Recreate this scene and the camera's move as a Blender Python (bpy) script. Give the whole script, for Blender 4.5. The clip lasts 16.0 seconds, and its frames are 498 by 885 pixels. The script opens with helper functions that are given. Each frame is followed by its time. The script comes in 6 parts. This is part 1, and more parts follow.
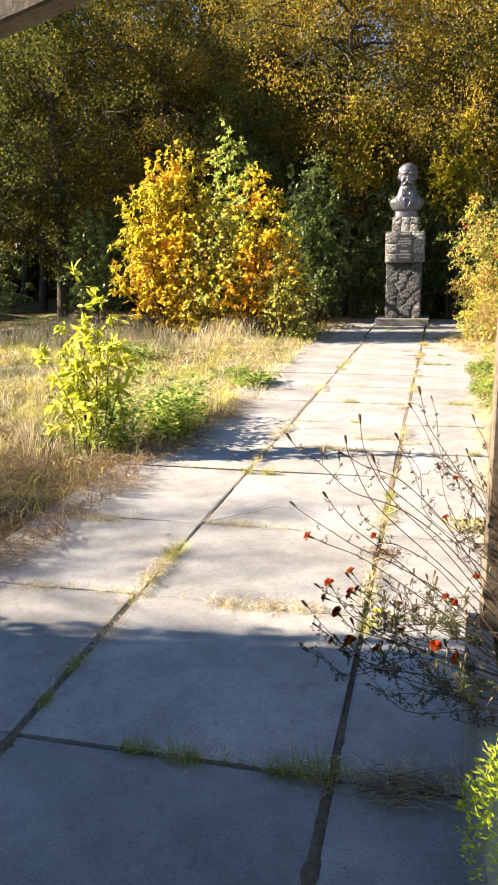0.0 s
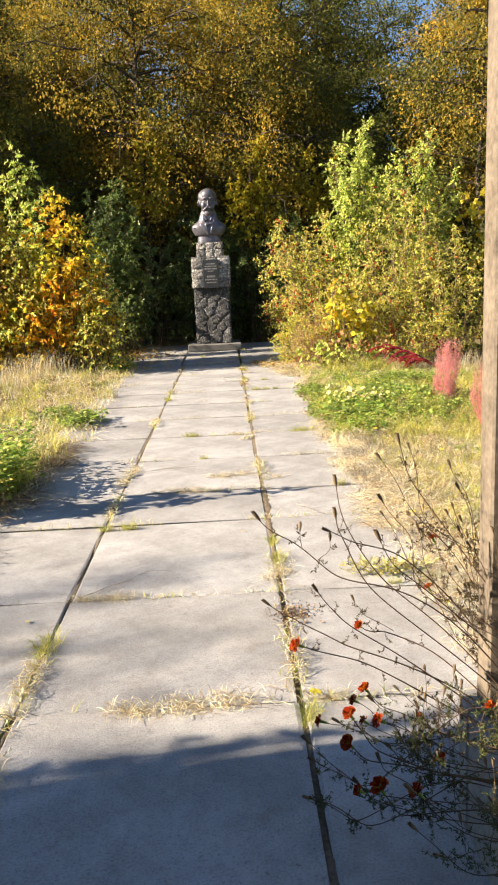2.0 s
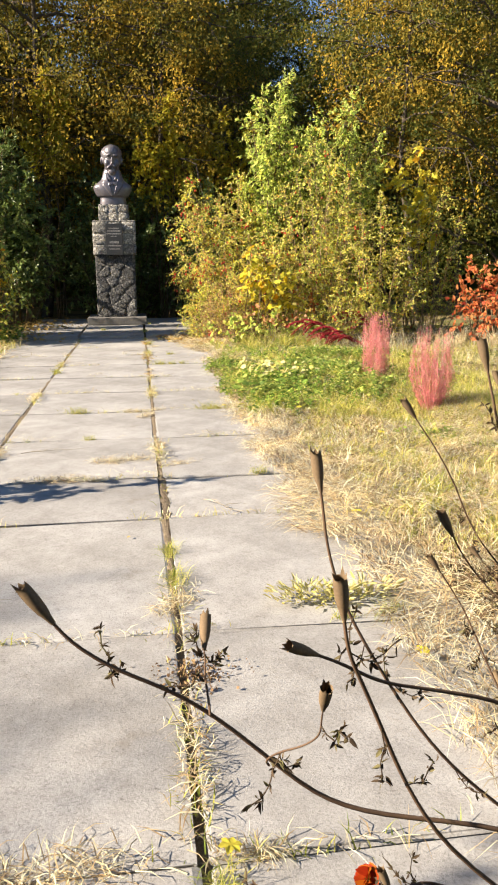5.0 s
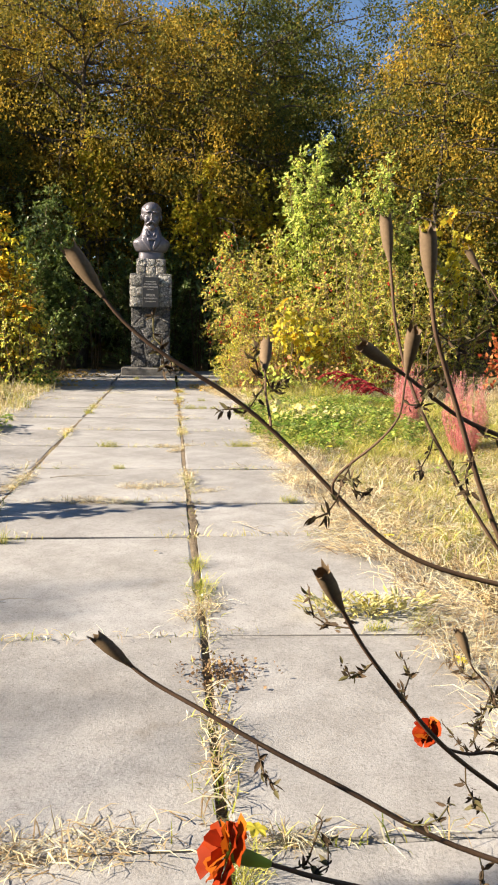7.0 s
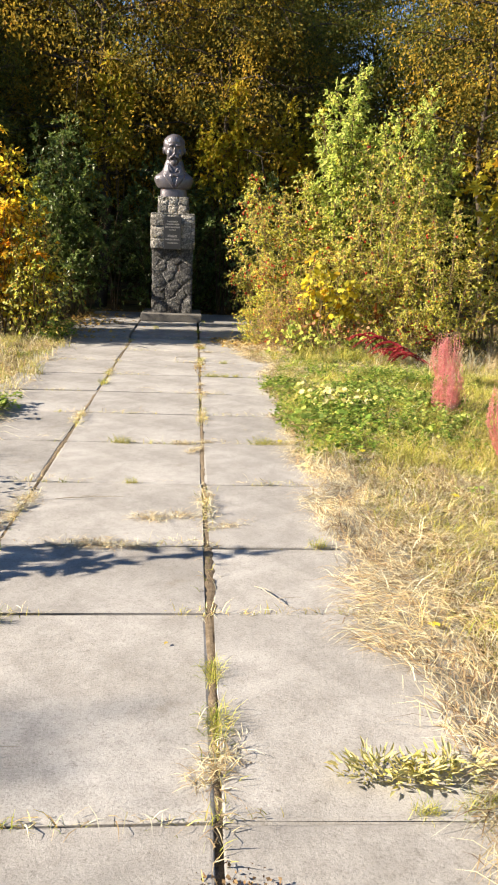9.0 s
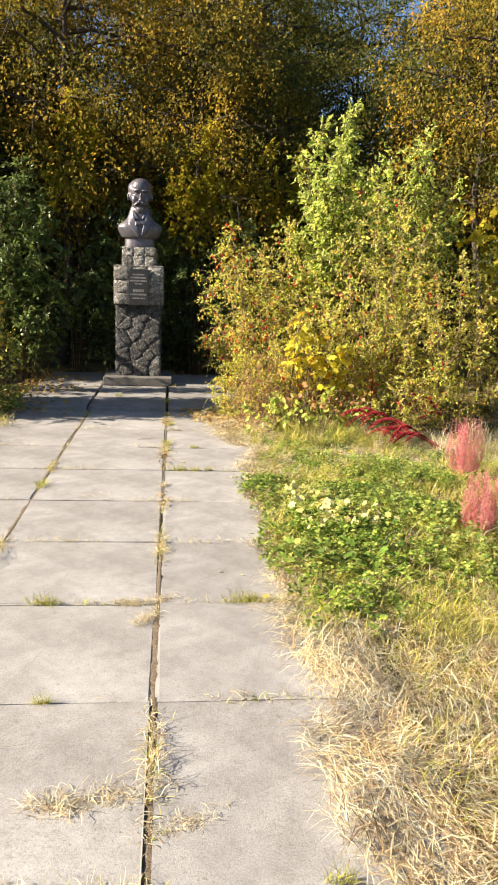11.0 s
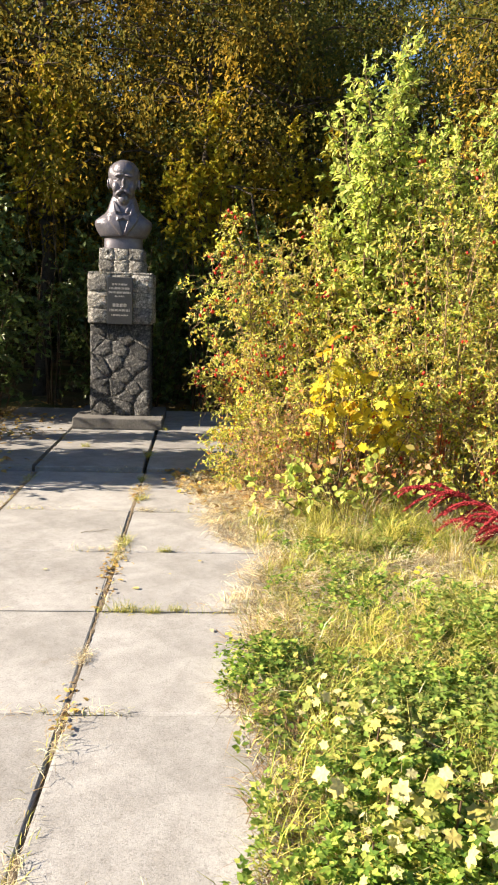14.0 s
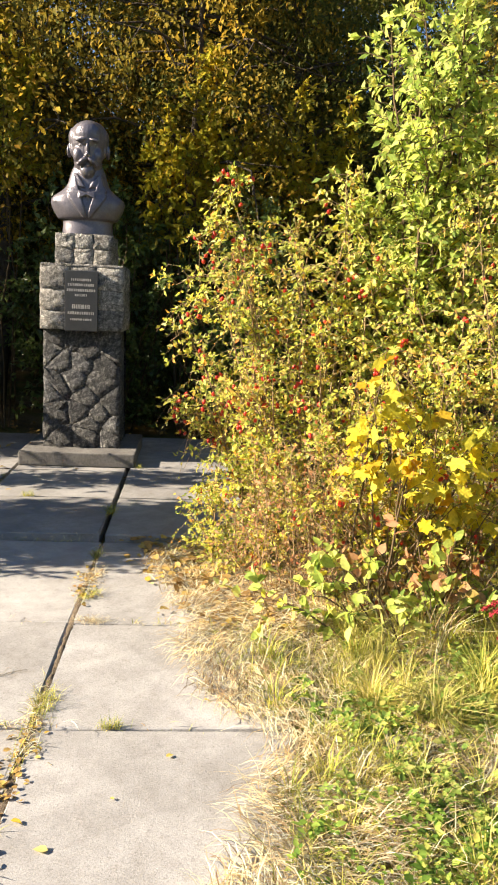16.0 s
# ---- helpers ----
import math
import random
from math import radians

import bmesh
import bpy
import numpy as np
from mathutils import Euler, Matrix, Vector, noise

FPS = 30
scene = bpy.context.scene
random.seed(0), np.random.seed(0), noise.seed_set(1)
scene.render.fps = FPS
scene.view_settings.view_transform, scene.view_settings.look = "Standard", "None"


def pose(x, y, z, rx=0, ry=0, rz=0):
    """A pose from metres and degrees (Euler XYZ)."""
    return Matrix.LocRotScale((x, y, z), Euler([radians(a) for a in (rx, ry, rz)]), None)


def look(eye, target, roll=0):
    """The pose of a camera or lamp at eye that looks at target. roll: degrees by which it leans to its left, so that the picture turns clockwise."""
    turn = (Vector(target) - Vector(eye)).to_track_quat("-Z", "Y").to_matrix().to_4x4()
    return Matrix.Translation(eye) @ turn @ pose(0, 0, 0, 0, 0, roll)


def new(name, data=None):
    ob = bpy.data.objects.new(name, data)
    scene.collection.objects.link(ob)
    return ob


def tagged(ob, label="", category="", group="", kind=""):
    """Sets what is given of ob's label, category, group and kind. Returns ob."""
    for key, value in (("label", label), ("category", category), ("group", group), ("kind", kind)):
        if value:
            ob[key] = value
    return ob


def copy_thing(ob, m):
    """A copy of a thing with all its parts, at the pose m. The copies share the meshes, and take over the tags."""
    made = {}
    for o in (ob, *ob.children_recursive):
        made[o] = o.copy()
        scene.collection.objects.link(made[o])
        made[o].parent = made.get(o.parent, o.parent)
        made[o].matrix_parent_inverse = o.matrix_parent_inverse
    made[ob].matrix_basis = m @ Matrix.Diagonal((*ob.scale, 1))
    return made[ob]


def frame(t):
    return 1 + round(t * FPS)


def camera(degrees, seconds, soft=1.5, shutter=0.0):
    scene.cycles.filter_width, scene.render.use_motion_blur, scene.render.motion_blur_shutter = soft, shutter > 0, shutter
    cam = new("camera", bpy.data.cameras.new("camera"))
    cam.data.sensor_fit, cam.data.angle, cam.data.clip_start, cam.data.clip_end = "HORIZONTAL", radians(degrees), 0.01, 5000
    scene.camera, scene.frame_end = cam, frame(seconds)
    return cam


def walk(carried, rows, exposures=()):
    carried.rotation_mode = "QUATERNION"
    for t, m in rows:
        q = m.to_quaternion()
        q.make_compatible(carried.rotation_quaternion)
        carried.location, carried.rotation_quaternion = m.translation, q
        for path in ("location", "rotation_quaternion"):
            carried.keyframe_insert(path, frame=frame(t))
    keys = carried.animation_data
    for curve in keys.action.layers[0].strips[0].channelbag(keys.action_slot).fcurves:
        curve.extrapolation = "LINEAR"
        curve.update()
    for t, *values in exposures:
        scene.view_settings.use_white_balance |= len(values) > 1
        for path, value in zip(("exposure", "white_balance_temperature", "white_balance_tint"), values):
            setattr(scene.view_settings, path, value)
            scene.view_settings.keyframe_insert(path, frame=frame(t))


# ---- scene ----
cam = camera(35.4, 16.0, soft=2.0)
PATH = [
    (0, (0.247, -2.999, 1.466), (-0.211, -1.108, 1.005), -0.7),
    (0.5, (0.041, -2.771, 1.468), (-0.279, -0.849, 1.019), -1.6),
    (1, (-0.109, -2.604, 1.48), (-0.185, -0.654, 1.04), -2.4),
    (1.5, (-0.193, -2.52, 1.476), (-0.223, -0.565, 1.058), -2.8),
    (2, (-0.192, -2.472, 1.463), (-0.153, -0.514, 1.054), -2.6),
    (2.5, (-0.164, -2.287, 1.426), (-0.085, -0.332, 1.011), -1.9),
    (3, (-0.13, -1.992, 1.433), (-0.082, -0.045, 0.976), -1.4),
    (3.5, (-0.17, -1.625, 1.426), (0.061, 0.299, 0.933), 0.9),
    (3.7, (-0.157, -1.5, 1.415), (0.161, 0.409, 0.911), 1.0),
    (5.8, (-0.083, -1.268, 0.993), (0.147, 0.686, 0.635), -0.6),
    (6, (-0.091, -1.274, 0.975), (0.127, 0.686, 0.642), -0.2),
    (6.5, (-0.106, -1.279, 0.947), (0.099, 0.687, 0.642), 0.6),
    (7, (-0.109, -1.271, 0.938), (0.093, 0.699, 0.653), 1.2),
    (7.5, (-0.097, -1.204, 1.024), (0.091, 0.751, 0.649), 2.0),
    (8, (-0.082, -1.141, 1.218), (0.081, 0.795, 0.745), 2.1),
    (8.2, (-0.09, -1.06, 1.28), (0.058, 0.87, 0.777), 2.3),
    (10.3, (-0.092, 0.29, 1.621), (0.089, 2.229, 1.167), 1.8),
    (10.5, (-0.095, 0.496, 1.651), (0.099, 2.435, 1.201), 1.7),
    (11, (0.047, 1.031, 1.655), (0.249, 2.983, 1.267), 2.0),
    (11.5, (0.147, 1.604, 1.616), (0.339, 3.563, 1.262), 1.9),
    (12, (0.248, 2.063, 1.629), (0.44, 4.023, 1.279), 2.2),
    (12.5, (0.351, 2.577, 1.615), (0.505, 4.542, 1.277), 1.9),
    (13, (0.383, 3.079, 1.636), (0.541, 5.043, 1.293), 1.8),
    (13.5, (0.468, 3.575, 1.636), (0.593, 5.541, 1.294), 2.0),
    (14, (0.499, 4.074, 1.618), (0.631, 6.039, 1.27), 2.0),
    (14.5, (0.509, 4.633, 1.586), (0.666, 6.598, 1.247), 2.3),
    (15, (0.542, 5.164, 1.614), (0.676, 7.128, 1.266), 2.0),
    (15.5, (0.55, 5.736, 1.631), (0.692, 7.699, 1.276), 2.1),
    (16, (0.563, 6.231, 1.609), (0.719, 8.196, 1.271), 2.6),
]
walk(cam, [(t, look(e, g, r)) for t, e, g, r in PATH],
     [(0, 2.12, 6850, 14), (1.5, 1.84, 6850, 14), (3.5, 1.66, 6800, 13), (11, 1.56, 6800, 13), (12.5, 1.62, 6800, 13), (16, 1.72, 6850, 13)])
# ---- world and sun ----
SUN_TO = Vector((-0.8756, -0.118, 0.4695)).normalized()      # towards the sun: low, from the west side of the path
world = bpy.data.worlds.new("sky")
scene.world = world
world.use_nodes = True
wn = world.node_tree
sky = wn.nodes.new("ShaderNodeTexSky")
sky.sky_type, sky.sun_disc = "NISHITA", False
sky.sun_elevation, sky.sun_rotation = math.asin(SUN_TO.z), math.atan2(SUN_TO.x, SUN_TO.y)
sky.air_density, sky.dust_density, sky.ozone_density = 1.0, 0.0, 4.2
wn.links.new(sky.outputs[0], wn.nodes["Background"].inputs[0])
wn.nodes["Background"].inputs[1].default_value = 0.055
sun = new("sun", bpy.data.lights.new("sun", "SUN"))
sun.data.energy, sun.data.angle, sun.data.color = 5.0, radians(0.55), (1.0, 0.89, 0.72)
sun.matrix_world = look(SUN_TO * 40, (0, 0, 0))


# ---- materials ----
def mat(name):
    m = bpy.data.materials.new(name)
    m.use_nodes = True
    nt = m.node_tree
    return m, nt, nt.nodes["Principled BSDF"]


def nd(nt, kind, **values):
    n = nt.nodes.new(kind)
    for k, v in values.items():
        n.inputs[k.replace("_", " ")].default_value = v
    return n


def ramp(nt, fac, stops):
    r = nt.nodes.new("ShaderNodeValToRGB")
    e = r.color_ramp.elements
    while len(e) < len(stops):
        e.new(0.5)
    for k, (p, c) in enumerate(stops):
        e[k].position, e[k].color = p, (*c, 1)
    nt.links.new(fac, r.inputs[0])
    return r.outputs[0]


def blend(nt, fac, a, b, mode="MIX"):
    m = nt.nodes.new("ShaderNodeMix")
    m.data_type, m.blend_type = "RGBA", mode
    for sock, v in ((m.inputs[0], fac), (m.inputs[6], a), (m.inputs[7], b)):
        if isinstance(v, (int, float)):
            sock.default_value = v
        elif isinstance(v, tuple):
            sock.default_value = (*v, 1)
        else:
            nt.links.new(v, sock)
    return m.outputs[2]


def noise_tex(nt, scale, detail=4.0, rough=0.6, coords="Object", distort=0.0):
    tc = nt.nodes.new("ShaderNodeTexCoord")
    n = nd(nt, "ShaderNodeTexNoise", Scale=scale, Detail=detail, Roughness=rough, Distortion=distort)
    nt.links.new(tc.outputs[coords], n.inputs["Vector"])
    return n.outputs[0]


def bump(nt, bsdf, height, strength, dist=0.01):
    b = nd(nt, "ShaderNodeBump", Strength=strength, Distance=dist)
    nt.links.new(height, b.inputs["Height"])
    nt.links.new(b.outputs[0], bsdf.inputs["Normal"])


def leaf_mat(name, stops, patch=(), patch_scale=0.7, through_light=0.45, rough=0.6, spec=0.12, gain=1.0, mottle=0.0):
    """Leaves: every leaf its own tone out of stops; patch: tones that gather in places; mottle: how finely clumps differ in tone."""
    m, nt, b = mat(name)
    stops, patch = [[(p, tuple(min(0.85, v * gain) for v in q)) for p, q in row] for row in (stops, patch)]
    g = nt.nodes.new("ShaderNodeNewGeometry")
    c = ramp(nt, g.outputs["Random Per Island"], stops)
    if patch:
        n = ramp(nt, noise_tex(nt, patch_scale, 2.0), [(0.44, (0, 0, 0)), (0.58, (1, 1, 1))])
        c = blend(nt, n, c, ramp(nt, g.outputs["Random Per Island"], patch))
    v = ramp(nt, noise_tex(nt, 60.0, 2.0), [(0.3, (0.75, 0.75, 0.75)), (0.7, (1.1, 1.1, 1.1))])
    c = blend(nt, 1.0, c, v, "MULTIPLY")
    if mottle:
        k = ramp(nt, noise_tex(nt, mottle, 3.0), [(0.36, (0.66, 0.68, 0.70)), (0.50, (1.0, 1.0, 1.0)), (0.66, (1.25, 1.22, 1.08))])
        c = blend(nt, 1.0, c, k, "MULTIPLY")
    nt.links.new(c, b.inputs["Base Color"])
    b.inputs["Roughness"].default_value = rough
    b.inputs["Specular IOR Level"].default_value = spec
    if through_light:
        t = nt.nodes.new("ShaderNodeBsdfTranslucent")
        nt.links.new(c, t.inputs[0])
        x = nt.nodes.new("ShaderNodeMixShader")
        x.inputs[0].default_value = through_light
        nt.links.new(b.outputs[0], x.inputs[1])
        nt.links.new(t.outputs[0], x.inputs[2])
        nt.links.new(x.outputs[0], nt.nodes["Material Output"].inputs[0])
    return m


def plain_mat(name, a, b_, scale=8.0, rough=0.7, spec=0.3, bump_s=0.3, bump_scale=60.0, metal=0.0, vary=0.0, dist=0.01):
    """Two tones mixed by noise at two scales, with a fine relief; vary: how much the tone differs from piece to piece."""
    m, nt, b = mat(name)
    n1 = noise_tex(nt, scale, 5.0)
    n2 = noise_tex(nt, scale * 9, 3.0)
    c = ramp(nt, n1, [(0.35, a), (0.68, b_)])
    c = blend(nt, 0.5, c, ramp(nt, n2, [(0.3, a), (0.7, b_)]))
    if vary:
        o = nt.nodes.new("ShaderNodeObjectInfo")
        c = blend(nt, 1.0, c, ramp(nt, o.outputs["Random"], [(0, (1 - vary,) * 3), (1, (1 + vary,) * 3)]), "MULTIPLY")
    nt.links.new(c, b.inputs["Base Color"])
    b.inputs["Roughness"].default_value, b.inputs["Metallic"].default_value = rough, metal
    b.inputs["Specular IOR Level"].default_value = spec
    if bump_s:
        bump(nt, b, noise_tex(nt, bump_scale, 6.0, 0.7), bump_s, dist)
    return m


# worn scales the slab tone: 1.0 on the path, lower for the shaded platform.
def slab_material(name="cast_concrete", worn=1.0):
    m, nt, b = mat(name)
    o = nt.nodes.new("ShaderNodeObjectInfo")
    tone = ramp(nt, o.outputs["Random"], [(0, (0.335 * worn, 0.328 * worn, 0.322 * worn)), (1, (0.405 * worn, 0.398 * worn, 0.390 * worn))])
    stain = ramp(nt, noise_tex(nt, 1.3, 6.0, 0.65, distort=0.4), [(0.30, (0.68, 0.67, 0.65)), (0.64, (1.08, 1.08, 1.07))])
    grit = ramp(nt, noise_tex(nt, 130.0, 4.0, 0.8), [(0.34, (0.60, 0.59, 0.58)), (0.5, (1.0, 1.0, 1.0)), (0.68, (1.12, 1.12, 1.12))])
    pits = ramp(nt, noise_tex(nt, 22.0, 8.0, 0.8), [(0.33, (0.45, 0.43, 0.40)), (0.43, (1, 1, 1))])
    dirt = ramp(nt, noise_tex(nt, 4.0, 8.0, 0.7), [(0.60, (0, 0, 0)), (0.74, (0.5, 0.5, 0.5))])
    blot = ramp(nt, noise_tex(nt, 6.5, 5.0, 0.7), [(0.36, (0.84, 0.83, 0.82)), (0.54, (1.0, 1.0, 1.0)), (0.70, (1.10, 1.10, 1.10))])
    c = blend(nt, 1.0, blend(nt, 1.0, tone, stain, "MULTIPLY"), blot, "MULTIPLY")
    c = blend(nt, 0.8, c, grit, "MULTIPLY")
    c = blend(nt, 0.7, c, pits, "MULTIPLY")
    c = blend(nt, dirt, c, (0.20, 0.17, 0.13))
    nt.links.new(c, b.inputs["Base Color"])
    b.inputs["Roughness"].default_value = 0.82
    b.inputs["Specular IOR Level"].default_value = 0.25
    h = blend(nt, 0.5, noise_tex(nt, 34.0, 5.0, 0.75), noise_tex(nt, 160.0, 3.0, 0.8))
    bump(nt, b, h, 0.4, 0.008)
    return m


def ground_material():
    m, nt, b = mat("soil_and_thatch")
    soil = ramp(nt, noise_tex(nt, 9.0, 8.0, 0.7), [(0.3, (0.055, 0.042, 0.026)), (0.7, (0.17, 0.13, 0.075))])
    hay = ramp(nt, noise_tex(nt, 55.0, 6.0, 0.8), [(0.3, (0.12, 0.09, 0.045)), (0.7, (0.36, 0.28, 0.14))])
    green = ramp(nt, noise_tex(nt, 40.0, 6.0, 0.8), [(0.3, (0.04, 0.055, 0.015)), (0.7, (0.15, 0.18, 0.05))])
    c = blend(nt, ramp(nt, noise_tex(nt, 1.1, 5.0, 0.6), [(0.4, (0, 0, 0)), (0.55, (1, 1, 1))]), soil, hay)
    c = blend(nt, ramp(nt, noise_tex(nt, 0.6, 4.0, 0.6), [(0.5, (0, 0, 0)), (0.64, (1, 1, 1))]), c, green)
    nt.links.new(c, b.inputs["Base Color"])
    b.inputs["Roughness"].default_value = 0.95
    b.inputs["Specular IOR Level"].default_value = 0.1
    bump(nt, b, noise_tex(nt, 45.0, 8.0, 0.8), 0.8, 0.03)
    return m


M_SLAB = slab_material()
# Platform slabs: path concrete darkened, with the platform's shade put into its tone.
M_SLAB_SHADE = slab_material("shade_toned_concrete", 0.82)
M_GROUND = ground_material()


def rock_mat(name, dark, mid, pale, vary):
    """Broken granite: patches, chips and pale crystals, with a deep uneven relief."""
    m, nt, b = mat(name)
    n1, n2, n3 = noise_tex(nt, 6.0, 6.0, 0.7), noise_tex(nt, 26.0, 6.0, 0.75), noise_tex(nt, 110.0, 3.0, 0.7)
    c = ramp(nt, n1, [(0.38, dark), (0.50, mid), (0.64, pale)])
    c = blend(nt, 0.6, c, ramp(nt, n2, [(0.40, dark), (0.52, mid), (0.62, pale)]))
    c = blend(nt, 0.8, c, ramp(nt, n3, [(0.38, (0.55,) * 3), (0.52, (1.0,) * 3), (0.66, (1.7,) * 3)]), "MULTIPLY")
    o = nt.nodes.new("ShaderNodeObjectInfo")
    c = blend(nt, 1.0, c, ramp(nt, o.outputs["Random"], [(0, (1 - vary, 1 - vary, 1 - vary)), (0.6, (1.0, 0.98, 0.94)), (1, (1 + vary, 1 + vary, 1 + vary))]), "MULTIPLY")
    nt.links.new(c, b.inputs["Base Color"])
    b.inputs["Roughness"].default_value = 0.75
    b.inputs["Specular IOR Level"].default_value = 0.35
    bump(nt, b, noise_tex(nt, 16.0, 10.0, 0.75), 1.0, 0.07)
    return m


M_STONE = rock_mat("rough_grey_granite", (0.03, 0.031, 0.033), (0.11, 0.112, 0.115), (0.34, 0.335, 0.32), 0.35)
M_STONE_TOP = rock_mat("pale_speckled_granite", (0.10, 0.096, 0.09), (0.33, 0.32, 0.295), (0.72, 0.69, 0.64), 0.3)
M_MORTAR = plain_mat("grey_mortar", (0.05, 0.047, 0.044), (0.17, 0.16, 0.145), 16.0, 0.9, 0.2, 1.0, 30.0, dist=0.03)
M_PLINTH = plain_mat("weathered_concrete", (0.09, 0.086, 0.08), (0.22, 0.21, 0.195), 5.0, 0.85, 0.25, 0.5, 50.0)
M_BRONZE = plain_mat("dark_bronze", (0.10, 0.093, 0.108), (0.19, 0.178, 0.20), 7.0, 0.40, 0.5, 0.3, 50.0, metal=0.45)
M_PLAQUE = plain_mat("dark_polished_plaque", (0.035, 0.037, 0.04), (0.06, 0.062, 0.066), 10.0, 0.3, 0.5, 0.1)
M_LETTER = plain_mat("pale_engraving", (0.34, 0.33, 0.31), (0.45, 0.44, 0.42), 30.0, 0.6, 0.3, 0.0)
M_BARK = plain_mat("bark", (0.035, 0.028, 0.02), (0.13, 0.105, 0.08), 9.0, 0.9, 0.15, 0.9, 25.0, dist=0.03)
M_TWIG = plain_mat("twig_bark", (0.08, 0.055, 0.03), (0.17, 0.12, 0.065), 12.0, 0.85, 0.2, 0.2)
M_WOOD = plain_mat("old_brown_stained_wood", (0.07, 0.053, 0.038), (0.25, 0.205, 0.15), 6.0, 0.75, 0.3, 0.5, 30.0)
M_GREYWOOD = plain_mat("weathered_grey_board", (0.20, 0.19, 0.165), (0.40, 0.38, 0.34), 6.0, 0.85, 0.2, 0.6, 30.0)
M_JOINTSOIL = plain_mat("crumbly_joint_soil", (0.10, 0.075, 0.05), (0.30, 0.24, 0.17), 40.0, 0.95, 0.1, 1.0, 90.0, dist=0.01)
M_CANE = plain_mat("pale_brown_cane", (0.20, 0.13, 0.07), (0.40, 0.29, 0.16), 12.0, 0.8, 0.2, 0.0)
M_STALK = plain_mat("dried_brown_stalk", (0.075, 0.045, 0.03), (0.16, 0.10, 0.06), 30.0, 0.75, 0.25, 0.0)
M_HEAD = plain_mat("dry_seed_head", (0.13, 0.09, 0.055), (0.24, 0.17, 0.10), 60.0, 0.8, 0.2, 0.0)
M_RED = plain_mat("red_rose_hip", (0.45, 0.02, 0.012), (0.6, 0.045, 0.02), 40.0, 0.3, 0.5, 0.0)

L_YELLOW = leaf_mat("yellow_leaves", [(0, (0.85, 0.52, 0.03)), (0.3, (0.85, 0.62, 0.035)), (0.6, (0.85, 0.70, 0.13)), (0.8, (0.82, 0.38, 0.03)), (0.93, (0.50, 0.46, 0.05)), (1, (0.60, 0.14, 0.03))],
                    [(0, (0.32, 0.36, 0.05)), (0.5, (0.62, 0.54, 0.06)), (1, (0.85, 0.62, 0.04))], 0.9, 0.55, mottle=3.0)
L_ORANGE = leaf_mat("orange_leaves", [(0, (0.6, 0.27, 0.02)), (0.4, (0.62, 0.36, 0.03)), (0.75, (0.5, 0.14, 0.015)), (1, (0.66, 0.48, 0.025))],
                    [(0, (0.2, 0.24, 0.03)), (1, (0.56, 0.44, 0.04))], 1.1, 0.55, gain=1.6, mottle=3.0)
L_ROSE = leaf_mat("yellowing_rose_leaves", [(0, (0.12, 0.16, 0.035)), (0.18, (0.29, 0.37, 0.06)), (0.38, (0.62, 0.59, 0.09)), (0.56, (0.84, 0.69, 0.10)), (0.70, (0.85, 0.78, 0.32)), (0.82, (0.36, 0.44, 0.10)), (0.92, (0.85, 0.52, 0.06)), (1, (0.70, 0.26, 0.08))],
                  [(0, (0.17, 0.25, 0.05)), (0.35, (0.48, 0.50, 0.10)), (0.65, (0.82, 0.63, 0.17)), (1, (0.80, 0.42, 0.13))], 1.7, 0.55, gain=1.22, mottle=4.0)
L_SAPLING = leaf_mat("yellow_green_sapling_leaves", [(0, (0.30, 0.30, 0.03)), (0.5, (0.46, 0.40, 0.035)), (0.8, (0.55, 0.42, 0.03)), (1, (0.38, 0.20, 0.02))], [(0, (0.2, 0.22, 0.03)), (1, (0.40, 0.32, 0.03))], 0.9, 0.5, gain=1.3)
L_LITTER = leaf_mat("brown_leaf_litter", [(0, (0.22, 0.13, 0.05)), (0.4, (0.36, 0.24, 0.08)), (0.75, (0.46, 0.34, 0.10)), (0.93, (0.14, 0.08, 0.035)), (1, (0.6, 0.42, 0.05))], through_light=0.25, gain=1.4)
L_FRESH = leaf_mat("light_green_leaves", [(0, (0.17, 0.26, 0.05)), (0.5, (0.42, 0.51, 0.11)), (0.85, (0.68, 0.68, 0.22)), (1, (0.82, 0.66, 0.10))], through_light=0.5, gain=1.2, mottle=4.0)
L_LIME = leaf_mat("lime_leaves", [(0, (0.34, 0.38, 0.03)), (0.5, (0.52, 0.52, 0.05)), (0.8, (0.60, 0.56, 0.12)), (1, (0.20, 0.27, 0.05))], through_light=0.5, gain=1.3)
L_ELDER = leaf_mat("dark_green_leaves", [(0, (0.055, 0.085, 0.02)), (0.6, (0.09, 0.13, 0.035)), (1, (0.14, 0.17, 0.045))], through_light=0.35, rough=0.38, spec=0.5, gain=1.7, mottle=3.0)
L_WOODS = leaf_mat("browning_woodland_leaves", [(0, (0.21, 0.14, 0.02)), (0.4, (0.30, 0.20, 0.025)), (0.7, (0.13, 0.11, 0.02)), (0.92, (0.40, 0.27, 0.03)), (1, (0.30, 0.13, 0.02))],
                   [(0, (0.05, 0.065, 0.016)), (0.55, (0.09, 0.09, 0.02)), (1, (0.20, 0.155, 0.022))], 0.6, 0.42, gain=1.62, mottle=1.6)
L_GREENWOODS = leaf_mat("woodland_leaves", [(0, (0.05, 0.07, 0.018)), (0.6, (0.085, 0.10, 0.022)), (1, (0.19, 0.16, 0.025))],
                        [(0, (0.075, 0.095, 0.02)), (0.7, (0.12, 0.125, 0.022)), (1, (0.23, 0.18, 0.03))], 0.5, 0.4, gain=1.2, mottle=1.6)
